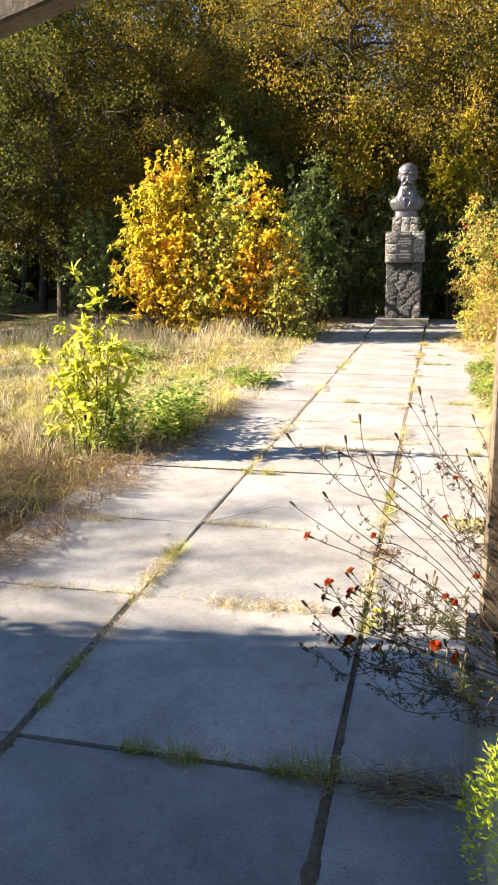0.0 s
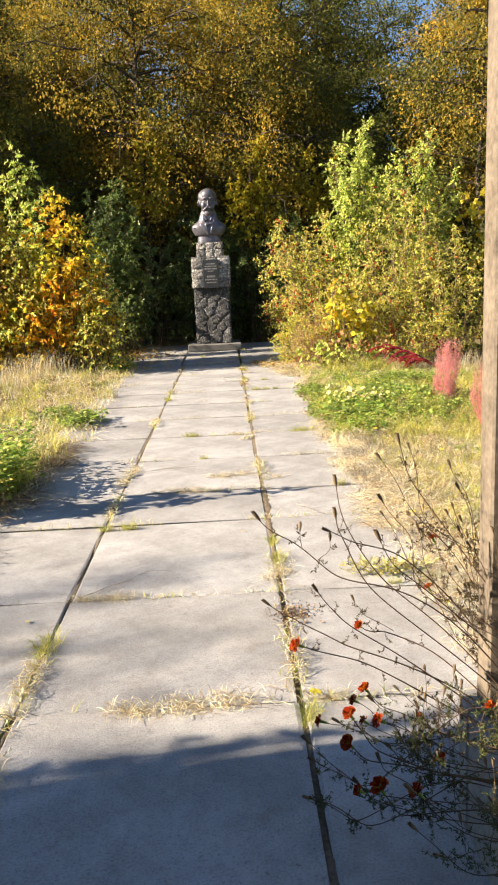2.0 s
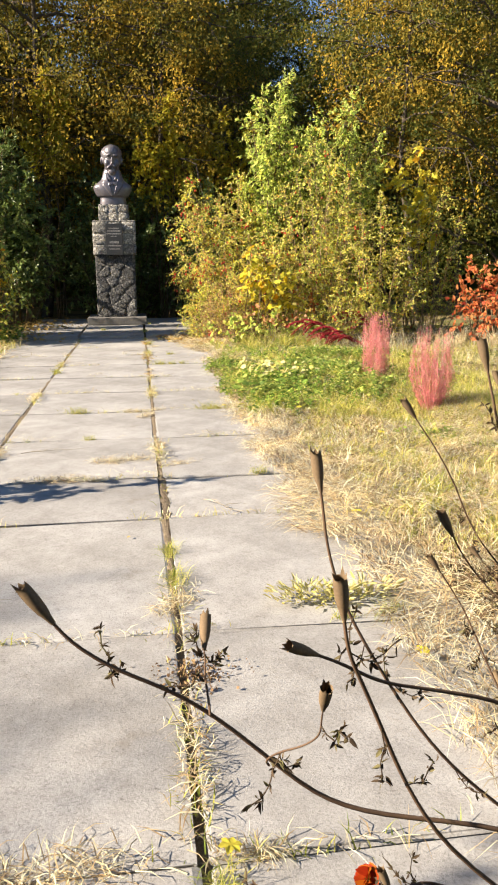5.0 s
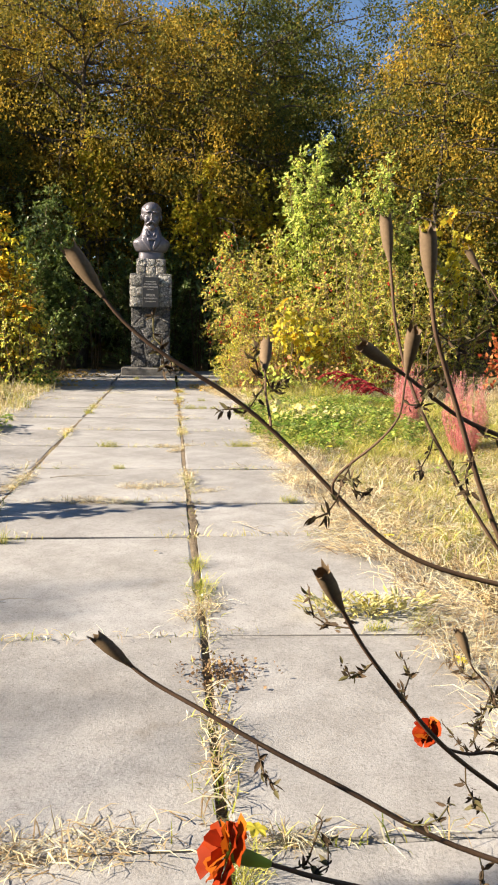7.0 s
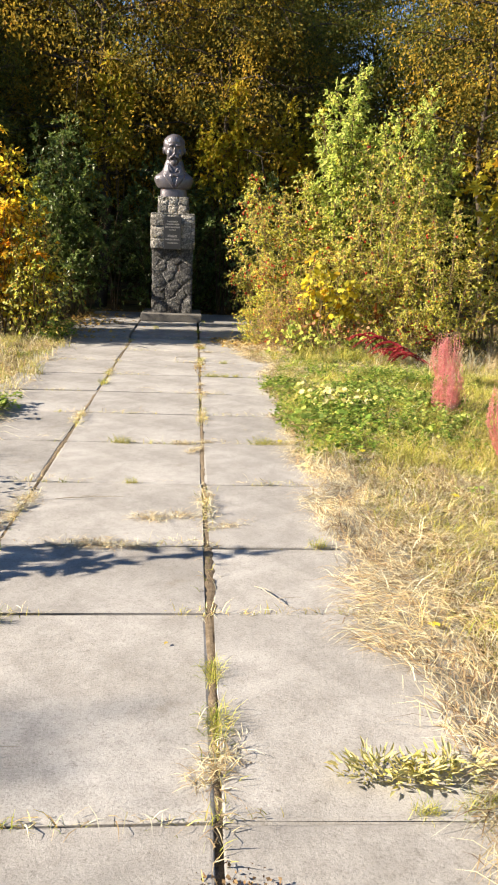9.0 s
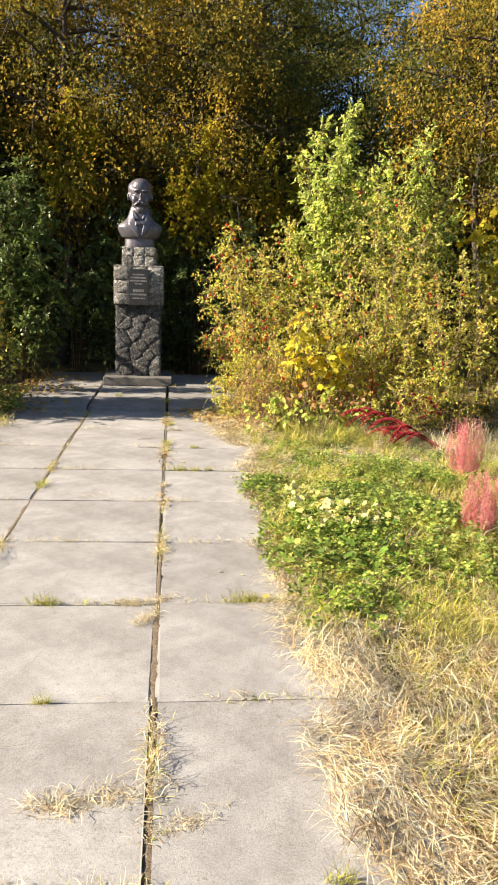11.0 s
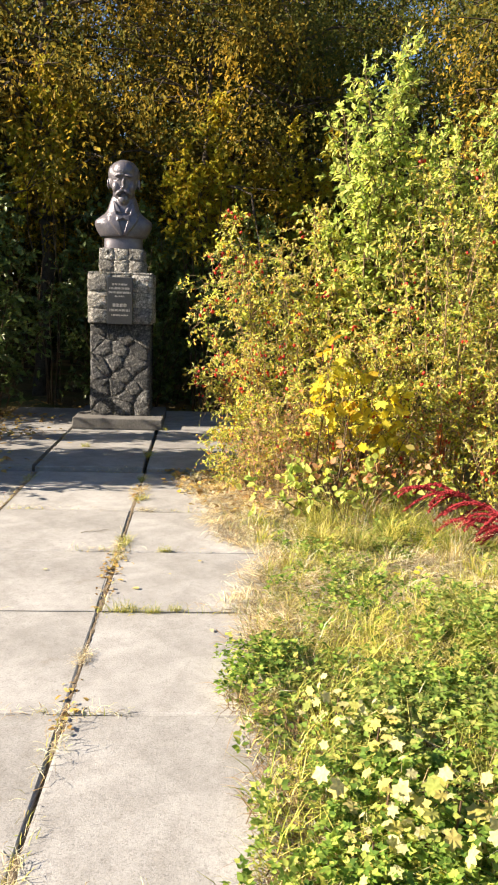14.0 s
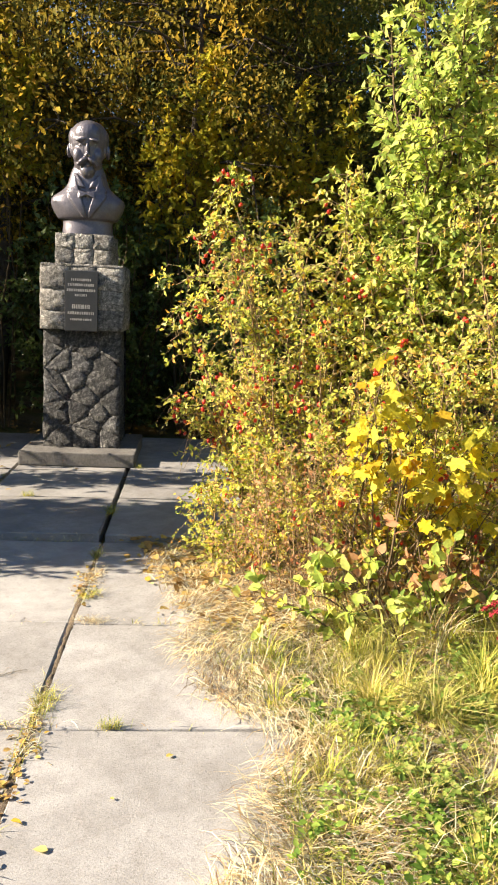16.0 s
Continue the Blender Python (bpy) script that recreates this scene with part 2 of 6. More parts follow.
L_MAPLE = leaf_mat("golden_maple_leaves", [(0, (0.78, 0.60, 0.03)), (0.6, (0.85, 0.74, 0.10)), (0.85, (0.4, 0.38, 0.04)), (1, (0.6, 0.3, 0.02))], through_light=0.45)
L_WEED = leaf_mat("weed_leaves", [(0, (0.07, 0.13, 0.025)), (0.35, (0.15, 0.26, 0.045)), (0.7, (0.29, 0.39, 0.075)), (0.92, (0.46, 0.49, 0.12)), (1, (0.72, 0.58, 0.14))], [(0, (0.12, 0.21, 0.045)), (0.6, (0.30, 0.38, 0.09)), (1, (0.52, 0.48, 0.16))], 1.3, through_light=0.45, gain=1.28, mottle=6.0)
L_PALE = leaf_mat("pale_cream_leaves", [(0, (0.46, 0.45, 0.18)), (0.45, (0.62, 0.57, 0.32)), (0.75, (0.60, 0.50, 0.14)), (1, (0.26, 0.31, 0.08))], through_light=0.35, gain=1.2)
L_GRASS = leaf_mat("green_grass", [(0, (0.20, 0.27, 0.05)), (0.5, (0.42, 0.44, 0.08)), (1, (0.78, 0.62, 0.20))], [(0, (0.32, 0.37, 0.07)), (0.6, (0.56, 0.49, 0.13)), (1, (0.82, 0.65, 0.28))], 1.6, through_light=0.35, gain=1.12, mottle=3.0)
L_STRAW = leaf_mat("dry_straw", [(0, (0.34, 0.23, 0.12)), (0.3, (0.60, 0.46, 0.27)), (0.65, (0.84, 0.71, 0.46)), (0.85, (0.85, 0.80, 0.62)), (1, (0.20, 0.12, 0.06))], through_light=0.3, gain=1.1, mottle=3.5)
L_BROWNSTRAW = leaf_mat("damp_brown_straw", [(0, (0.13, 0.08, 0.045)), (0.5, (0.24, 0.15, 0.08)), (0.85, (0.42, 0.30, 0.16)), (1, (0.09, 0.05, 0.03))], through_light=0.2)
L_RUST = leaf_mat("rust_leaves", [(0, (0.42, 0.10, 0.03)), (0.5, (0.50, 0.22, 0.08)), (1, (0.36, 0.05, 0.03))], gain=1.3)
L_PINK = leaf_mat("coral_burning_bush", [(0, (0.80, 0.25, 0.29)), (0.45, (0.85, 0.38, 0.40)), (0.8, (0.85, 0.52, 0.46)), (1, (0.72, 0.50, 0.30))], through_light=0.55)
L_SALMON = leaf_mat("salmon_leaves", [(0, (0.50, 0.22, 0.10)), (0.5, (0.62, 0.36, 0.2)), (0.8, (0.36, 0.32, 0.08)), (1, (0.42, 0.1, 0.05))])
L_CRIMSON = leaf_mat("crimson_tassel", [(0, (0.22, 0.018, 0.025)), (0.7, (0.36, 0.035, 0.045)), (1, (0.55, 0.11, 0.09))], through_light=0.15)
L_PETAL = leaf_mat("orange_petals", [(0, (0.36, 0.05, 0.005)), (0.6, (0.26, 0.018, 0.004)), (1, (0.50, 0.13, 0.01))], through_light=0.3)
L_DRY = leaf_mat("withered_leaves", [(0, (0.05, 0.035, 0.022)), (0.6, (0.11, 0.075, 0.045)), (1, (0.15, 0.14, 0.06))], through_light=0.2)
L_FALLEN = leaf_mat("fallen_pale_leaves", [(0, (0.50, 0.44, 0.20)), (0.4, (0.60, 0.56, 0.34)), (0.8, (0.62, 0.48, 0.10)), (1, (0.28, 0.20, 0.09))], through_light=0.2)
L_FEATHER = leaf_mat("dull_green_feathery_leaves", [(0, (0.06, 0.08, 0.03)), (0.6, (0.11, 0.13, 0.05)), (1, (0.20, 0.16, 0.08))], through_light=0.25)
L_THUJA = leaf_mat("bright_conifer_sprays", [(0, (0.26, 0.36, 0.03)), (0.6, (0.38, 0.47, 0.04)), (1, (0.5, 0.52, 0.06))], through_light=0.45, gain=1.5)


# ---- mesh tools ----
RNG = np.random.default_rng(7)


def mesh_of(name, V, F, smooth=False):
    """A mesh out of arrays: V n x 3, F a list of arrays, each m x k."""
    me = bpy.data.meshes.new(name)
    V = np.asarray(V, np.float32)
    F = [np.asarray(f, np.int32) for f in (F if isinstance(F, list) else [F]) if len(f)]
    me.vertices.add(len(V))
    me.vertices.foreach_set("co", V.ravel())
    loops = np.concatenate([f.ravel() for f in F])
    sizes = np.concatenate([np.full(len(f), f.shape[1], np.int32) for f in F])
    me.loops.add(len(loops))
    me.loops.foreach_set("vertex_index", loops)
    me.polygons.add(len(sizes))
    me.polygons.foreach_set("loop_start", np.concatenate([[0], np.cumsum(sizes)[:-1]]).astype(np.int32))
    me.update(calc_edges=True)
    me.validate()
    if smooth:
        me.polygons.foreach_set("use_smooth", np.ones(len(sizes), bool))
    return me


def bm_mesh(name, bm, smooth=False):
    me = bpy.data.meshes.new(name)
    bm.to_mesh(me)
    bm.free()
    if smooth:
        me.polygons.foreach_set("use_smooth", np.ones(len(me.polygons), bool))
    return me


def part(name, data, material, parent=None, label="", at=None, smooth=False):
    """A mesh object of its own, out of a bmesh or a mesh, under parent."""
    if isinstance(data, bmesh.types.BMesh):
        data = bm_mesh(name, data, smooth)
    if material and not data.materials:
        data.materials.append(material)
    ob = new(name, data)
    if parent:
        ob.parent = parent
    if at is not None:
        ob.matrix_basis = at
    return tagged(ob, label)


def thing(name, at, label, category, group=""):
    ob = new(name)
    ob.matrix_basis = at
    ob.empty_display_size = 0.1
    return tagged(ob, label, category, group)


def box(x0, y0, z0, x1, y1, z1, bevel=0.0, seg=1):
    bm = bmesh.new()
    bmesh.ops.create_cube(bm, size=1.0, matrix=Matrix.LocRotScale(((x0 + x1) / 2, (y0 + y1) / 2, (z0 + z1) / 2), None, (x1 - x0, y1 - y0, z1 - z0)))
    if bevel:
        bmesh.ops.bevel(bm, geom=bm.edges[:], offset=bevel, segments=seg, profile=0.6, affect="EDGES")
    return bm


def tubes(paths, k=4):
    """Round stems: paths is a list of (points, radii)."""
    V, F, base = [], [], 0
    ang = np.arange(k) * 2 * np.pi / k
    ca, sa = np.cos(ang)[:, None], np.sin(ang)[:, None]
    for pts, rad in paths:
        pts = np.asarray(pts, float)
        n = len(pts)
        d = np.gradient(pts, axis=0)
        d /= np.linalg.norm(d, axis=1)[:, None] + 1e-9
        ref = np.array((0.0, 0.0, 1.0)) if abs(d[0, 2]) < 0.8 else np.array((1.0, 0.0, 0.0))
        u = np.cross(d, ref)
        u /= np.linalg.norm(u, axis=1)[:, None] + 1e-9
        w = np.cross(d, u)
        for i in range(n):
            V.append(pts[i] + rad[i] * (ca * u[i] + sa * w[i]))
        i, j = np.meshgrid(np.arange(n - 1), np.arange(k), indexing="ij")
        a, b = base + i * k + j, base + i * k + (j + 1) % k
        F.append(np.stack([a, b, b + k, a + k], -1).reshape(-1, 4))
        base += n * k
    return np.concatenate(V), np.concatenate(F)


DIAMOND = (np.array([(0, 0, 0), (0.45, 0.5, 0.10), (1, 0, -0.06), (0.45, -0.5, 0.10)]), np.array([(0, 1, 2), (0, 2, 3)]))
OVATE = (np.array([(0, 0, 0), (0.28, 0.42, 0.07), (0.62, 0.36, 0.05), (1, 0, -0.1), (0.62, -0.36, 0.05), (0.28, -0.42, 0.07), (0.5, 0, -0.02)]),
         np.array([(0, 1, 6), (1, 2, 6), (2, 3, 6), (3, 4, 6), (4, 5, 6), (5, 0, 6)]))
BLADE = (np.array([(0, 0.5, 0), (0, -0.5, 0), (0.5, 0.4, 0.06), (0.5, -0.4, 0.06), (1, 0, -0.12)]), np.array([(0, 1, 3), (0, 3, 2), (2, 3, 4)]))

PETAL = (np.array([(0, 0, 0), (0.45, 0.32, 0.06), (0.85, 0.5, 0.0), (1.0, 0.2, 0.12), (0.96, -0.05, -0.02), (1.0, -0.25, 0.1), (0.82, -0.5, 0.02), (0.45, -0.32, 0.06)]),
         np.array([(0, 1, 7), (1, 2, 3), (1, 3, 4), (1, 4, 7), (7, 4, 5), (7, 5, 6)]))


def lobed(lobes=5):
    """A maple-like leaf: a fan of pointed lobes round its middle."""
    pts, n = [(0.42, 0, 0.0)], lobes * 4
    for k in range(n + 1):
        a = -2.5 + 5.0 * k / n
        r = (0.40, 0.47, 0.60, 0.47)[k % 4] * (1.0 - 0.12 * abs(a))
        pts.append((0.42 + r * math.cos(a), r * math.sin(a) * 0.95, 0.05 * math.sin(k * 1.7)))
    pts.append((0.0, 0, 0))
    v = np.array(pts)
    f = [(0, k, k + 1) for k in range(1, n + 1)] + [(0, n + 1, n + 2), (0, n + 2, 1)]
    return v, np.array(f)


LOBED = lobed()


def trifoil():
    """Three pointed leaflets on one stalk."""
    v, f = [], []
    for k, a in enumerate((-1.0, 0.0, 1.0)):
        c, q, r = math.cos(a), math.sin(a), 0.75 if k != 1 else 0.9
        for x, y, z in ((0.12, 0, 0), (0.45, 0.26, 0.07), (1.0, 0, -0.05), (0.45, -0.26, 0.07)):
            v.append((x * c * r - y * q, x * q * r + y * c, z))
        f += [(4 * k, 4 * k + 1, 4 * k + 2), (4 * k, 4 * k + 2, 4 * k + 3)]
    return np.array(v), np.array(f)


TRIFOIL = trifoil()


def unit(a):
    return a / (np.linalg.norm(a, axis=-1, keepdims=True) + 1e-9)


def leaves(P, D, N, size, width=0.6, form=DIAMOND):
    """Many leaves of one form in two arrays: foot P, direction D, upper side N."""
    t, f = form
    D = unit(D)
    S = unit(np.cross(N, D))
    N = np.cross(D, S)
    size = np.broadcast_to(size, (len(P),))[:, None, None]
    V = P[:, None] + size * (t[None, :, :1] * D[:, None] + t[None, :, 1:2] * width * S[:, None] + t[None, :, 2:] * N[:, None])
    F = f[None] + (np.arange(len(P)) * len(t))[:, None, None]
    return V.reshape(-1, 3), F.reshape(-1, f.shape[1])


def join(*pieces):
    V, F, base = [], [], 0
    for v, f in pieces:
        V.append(v)
        F.append(f + base)
        base += len(v)
    return np.concatenate(V), F


def rnd(n, a=-1.0, b=1.0, k=3):
    return RNG.uniform(a, b, (n, k))


def bend(a, b, n=6, sag=0.0, wob=0.0):
    """A bowed line from a to b that rises (sag below 0: hangs) in between."""
    t = np.linspace(0, 1, n)[:, None]
    p = np.asarray(a) * (1 - t) + np.asarray(b) * t
    p[:, 2:] += sag * 4 * t * (1 - t)
    if wob:
        p[1:] += RNG.normal(0, wob, (n - 1, 3)) * t[1:] ** 0.5
    return p


def grow(tops, base_r, stem_r, twigs, twig_len, per_twig, start=0.2, sag=0.15, droop=0.12, up=0.35, base_z=0.0, spread=0.35):
    """A shrub: one stem to each of tops, twigs along the stems, leaves along the twigs.
    Returns the stem paths, and the feet, directions and upper sides of the leaves."""
    paths, P, D = [], [], []
    for top in tops:
        top = np.array(top, float)
        a = RNG.uniform(0, 6.283)
        root = np.array((base_r * math.cos(a) * RNG.random() + top[0] * spread, base_r * math.sin(a) * RNG.random() + top[1] * spread, base_z))
        h = np.linalg.norm(top - root)
        line = bend(root, top, 8, sag * h * 0.5, 0.012 * h)
        paths.append((line, np.linspace(stem_r, stem_r * 0.25, 8)))
        n = max(3, int(twigs * h))
        for s in RNG.uniform(start, 1.0, n):
            k = s * 6.999
            i = int(k)
            o = line[i] + (line[i + 1] - line[i]) * (k - i)
            way = unit(RNG.normal(0, 1, 3) + np.array((0, 0, up)) + unit(top * np.array((1, 1, 0.0)) + 1e-6) * 0.3)
            ln = twig_len * RNG.uniform(0.45, 1.15) * (1.15 - 0.5 * s)
            tw = bend(o, o + way * ln, 4, droop * ln * 0.3, 0.02 * ln)
            tw[:, 2] -= droop * ln * np.linspace(0, 1, 4) ** 2
            paths.append((tw, np.linspace(stem_r * 0.28, stem_r * 0.1, 4)))
            m = max(2, int(per_twig * RNG.uniform(0.6, 1.4)))
            u = RNG.uniform(0.1, 1.0, m) * 2.999
            j = u.astype(int)
            q = tw[j] + (tw[j + 1] - tw[j]) * (u - j)[:, None]
            P.append(q)
            D.append(way[None] * 0.7 + RNG.normal(0, 0.75, (m, 3)) + np.array((0, 0, -0.25)))
    P, D = np.concatenate(P), unit(np.concatenate(D))
    N = unit(RNG.normal(0, 0.7, P.shape) + np.array((0, 0, 0.4)) + np.array(SUN_TO) * 0.9)
    return paths, P, D, N

# ---- ground, path and platform ----
def verge_height(x, y):
    """Small swells of the ground beside the path; level under the paving."""
    out = np.clip((np.abs(x + 0.5) - 1.35) / 1.2, 0, 1)
    return (0.05 * np.sin(x * 1.7 + y * 0.6) + 0.05 * np.sin(y * 1.3 - x * 0.5) + 0.03 * np.sin(x * 4.1 + y * 3.3)) * out


def build_ground():
    lin = np.concatenate([[-900, -300, -100, -50, -30, -22], np.arange(-16, 16.1, 0.35), [22, 30, 50, 100, 300, 900]])
    liny = lin + 6
    X, Y = np.meshgrid(lin, liny, indexing="ij")
    Z = np.where(np.abs(X + 0.5) < 1.3, -0.055, -0.011) + np.where((np.abs(X) < 16) & (np.abs(Y - 6) < 16), verge_height(X, Y), 0)
    n, m = X.shape
    i, j = np.meshgrid(np.arange(n - 1), np.arange(m - 1), indexing="ij")
    a = i * m + j
    F = np.stack([a, a + m, a + m + 1, a + 1], -1).reshape(-1, 4)
    ob = part("ground", mesh_of("ground", np.stack([X, Y, Z], -1).reshape(-1, 3), F, True), M_GROUND)
    tagged(ob, "uneven ground of soil, dry thatch and thin grass", "ground", kind="structure")


build_ground()
ROWS = [-5.1, -4.08, -3.06, -2.05, -1.03, 0.04, 1.03, 2.2, 2.92, 3.95, 4.95, 5.97, 6.97, 8.01, 9.02, 10.03, 11.405]
COLS = [(-2.0, -1.022), (-1.0, -0.009), (0.010, 1.0)]


def slab_mesh(name, w, d, h, seed):
    """A cast slab with chipped, rounded edges."""
    r = random.Random(seed)
    bm = box(-w / 2, -d / 2, -h, w / 2, d / 2, 0, 0.009, 2)
    for v in bm.verts:
        if abs(v.co.x) > w / 2 - 0.03 or abs(v.co.y) > d / 2 - 0.03:
            v.co += Vector((r.uniform(-1, 1), r.uniform(-1, 1), r.uniform(-0.6, 0.1))) * 0.007
    return bm_mesh(name, bm)


def build_path():
    pave = tagged(new("pavement"), "footpath of large pale grey concrete slabs with weedy joints", "footpath", kind="structure")
    r = random.Random(3)
    for c, (xa, xb) in enumerate(COLS):
        for k in range(len(ROWS) - 1):
            ya, yb = ROWS[k] + r.uniform(-0.012, 0.012), ROWS[k + 1]
            gap = 0.012
            me = slab_mesh("slab", xb - xa, yb - ya - gap, 0.07, c * 31 + k)
            part("slab", me, M_SLAB, pave, at=pose((xa + xb) / 2 + r.uniform(-0.006, 0.006), (ya + yb) / 2, r.uniform(-0.006, 0.004),
                                                   r.uniform(-0.25, 0.25), r.uniform(-0.25, 0.25), r.uniform(-0.25, 0.25)))
    plat = tagged(new("platform"), "low platform of concrete slabs a small step above the footpath", "platform", kind="structure")
    for xa, xb in ((-2.05, -1.06), (-1.03, -0.02), (0.02, 1.02)):
        for ya, yb in ((11.42, 12.42), (12.44, 13.44), (13.46, 14.46), (14.48, 15.4)):
            me = slab_mesh("slab", xb - xa, yb - ya, 0.14, int(xa * 10 + ya * 7) + 500)
            part("slab", me, M_SLAB_SHADE, plat, at=pose((xa + xb) / 2, (ya + yb) / 2, 0.055 + r.uniform(-0.004, 0.004), r.uniform(-0.3, 0.3), r.uniform(-0.3, 0.3), 0))


# ---- monument ----
PX, PY = -0.485, 14.25


def cells(w, h, nx, nz, r, jx=0.4, jz=0.36):
    """Splits a w x h rectangle into irregular stone outlines, each cell nearest to one of nx x nz strewn seeds."""
    seeds = [((i + 0.5 + r.uniform(-jx, jx)) / nx * w, (k + 0.5 + r.uniform(-jz, jz)) / nz * h) for k in range(nz) for i in range(nx)]
    for a in seeds:
        poly = [(0, 0), (w, 0), (w, h), (0, h)]
        for b in seeds:
            if b is a:
                continue
            mx, mz, dx, dz = (a[0] + b[0]) / 2, (a[1] + b[1]) / 2, b[0] - a[0], b[1] - a[1]
            side = [(p[0] - mx) * dx + (p[1] - mz) * dz for p in poly]
            out = []
            for q in range(len(poly)):
                p0, p1, s0, s1 = poly[q], poly[(q + 1) % len(poly)], side[q], side[(q + 1) % len(poly)]
                if s0 <= 0:
                    out.append(p0)
                if s0 * s1 < 0:
                    f = s0 / (s0 - s1)
                    out.append((p0[0] + (p1[0] - p0[0]) * f, p0[1] + (p1[1] - p0[1]) * f))
            poly = out
            if len(poly) < 3:
                break
        if len(poly) >= 3:
            yield poly


def stone_piece(poly, r, proud, rough=1.0, edge=0.90):
    """A rough-hewn stone of that outline, its face broken into facets."""
    cx, cz = sum(p[0] for p in poly) / len(poly), sum(p[1] for p in poly) / len(poly)
    pts = []
    for q in range(len(poly)):
        (x0, z0), (x1, z1) = poly[q], poly[(q + 1) % len(poly)]
        pts += [(x0, z0), ((x0 + x1) / 2 + r.uniform(-0.006, 0.006), (z0 + z1) / 2 + r.uniform(-0.006, 0.006))]
    bm = bmesh.new()
    rings = []
    for scale, y, jit in ((1.0, 0.05, 0.0), (1.0, 0.002, 0.002), (edge, -0.5 * proud, 0.006 * rough), (edge - 0.4, -proud, 0.012 * rough)):
        rings.append([bm.verts.new(((x - cx) * scale + r.uniform(-jit, jit), y + r.uniform(-jit, jit), (z - cz) * scale + r.uniform(-jit, jit))) for x, z in pts])
    for a, b in zip(rings, rings[1:]):
        for q in range(len(pts)):
            k = (q + 1) % len(pts)
            bm.faces.new((a[q], a[k], b[k], b[q]))
    mid = bm.verts.new((r.uniform(-0.02, 0.02), -proud + r.uniform(-0.010, 0.008) * rough, r.uniform(-0.02, 0.02)))
    for q in range(len(pts)):
        bm.faces.new((rings[-1][q], rings[-1][(q + 1) % len(pts)], mid))
    bmesh.ops.recalc_face_normals(bm, faces=bm.faces[:])
    return bm, cx, cz


def clad(parent, w, z0, z1, nx, nz, material, seed, w_top=None, proud=0.012, jx=0.4, jz=0.36, rough=1.0, edge=0.90):
    """Faces the four sides of a block with rubble stones that lean in with its taper."""
    r = random.Random(seed)
    w_top = w_top or w
    lean = math.degrees(math.atan((w - w_top) / 2 / (z1 - z0)))
    for side in range(4):
        inset = 0.028 if side % 2 else 0.0
        face = Matrix.Rotation(side * math.pi / 2, 4, "Z") @ pose(-w / 2 + inset, -w / 2 + 0.012, z0, -lean, 0, 0)
        for poly in cells(w - 2 * inset, z1 - z0, nx, nz, r, jx, jz):
            bm, cx, cz = stone_piece(poly, r, proud * r.uniform(0.3, 1.3), rough, edge)
            part("stone", bm, material, parent, at=face @ pose(cx, 0, cz), smooth=True)


def build_pedestal():
    ped = thing("pedestal", pose(PX, PY, 0.09), "tall square pedestal of rough grey granite on a concrete plinth", "pedestal")
    part("plinth", box(-0.545, -0.65, -0.036, 0.545, 0.56, 0.098, 0.012, 2), M_PLINTH, ped, "pale worn concrete plinth")
    shaft = part("shaft", box(-0.346, -0.346, 0.09, 0.346, 0.346, 0.55), M_MORTAR, ped, "shaft of dark rough stones")
    part("core", box(-0.332, -0.332, 0.55, 0.332, 0.332, 1.24), M_MORTAR, shaft)
    clad(shaft, 0.735, 0.098, 1.25, 3, 8, M_STONE, 5, 0.70, proud=0.007, rough=0.3, edge=0.97)
    block = part("block", box(-0.379, -0.379, 1.24, 0.379, 0.379, 1.845), M_MORTAR, ped, "wider block of rough-hewn stone")
    clad(block, 0.785, 1.245, 1.84, 3, 3, M_STONE_TOP, 9, proud=0.014, jx=0.05, jz=0.2, rough=0.8)
    part("cap", box(-0.388, -0.388, 1.835, 0.388, 0.388, 1.862, 0.008, 2), M_STONE_TOP, block)
    neck = part("neck", box(-0.260, -0.260, 1.85, 0.260, 0.260, 2.148), M_MORTAR, ped, "upper block of pale rough stones")
    clad(neck, 0.545, 1.862, 2.15, 3, 2, M_STONE_TOP, 14, proud=0.016, jx=0.1, jz=0.06, rough=0.7)
    plaque = part("plaque", box(-0.155, -0.425, 1.235, 0.155, -0.36, 1.80, 0.006, 2), M_PLAQUE, ped, "dark stone plaque with worn pale lettering")
    r = random.Random(4)
    for z, w, h in ((1.715, 0.19, 0.022), (1.668, 0.25, 0.024), (1.618, 0.27, 0.024), (1.572, 0.12, 0.02), (1.465, 0.17, 0.040), (1.405, 0.25, 0.026), (1.345, 0.2, 0.018)):
        x, words = -w / 2, int(w / 0.016)
        for k in range(words):
            ww = w / words * r.uniform(0.45, 0.8)
            part("lettering_bar", box(x, -0.4268, z - h / 2, x + ww, -0.424, z + h / 2), M_LETTER, plaque)
            x += w / words


TORSO = [(0.0, 0.244, 0.175), (0.05, 0.242, 0.172), (0.10, 0.238, 0.166), (0.138, 0.238, 0.164), (0.146, 0.282, 0.188), (0.17, 0.302, 0.196), (0.21, 0.327, 0.200), (0.25, 0.346, 0.200), (0.29, 0.356, 0.196), (0.32, 0.351, 0.188),
         (0.345, 0.330, 0.180), (0.37, 0.292, 0.172), (0.40, 0.246, 0.164), (0.43, 0.212, 0.158), (0.47, 0.192, 0.152), (0.51, 0.180, 0.146), (0.55, 0.168, 0.138), (0.585, 0.154, 0.128), (0.62, 0.134, 0.118), (0.70, 0.128, 0.115)]


def torso_front(x, z):
    """Depth of the coat's front at a height and distance from the middle."""
    zs = [q[0] for q in TORSO]
    a, b = np.interp(z, zs, [q[1] for q in TORSO]), np.interp(z, zs, [q[2] for q in TORSO])
    return 0.02 - b * max(0.0, 1 - (abs(x) / a) ** 2.3) ** (1 / 2.3)


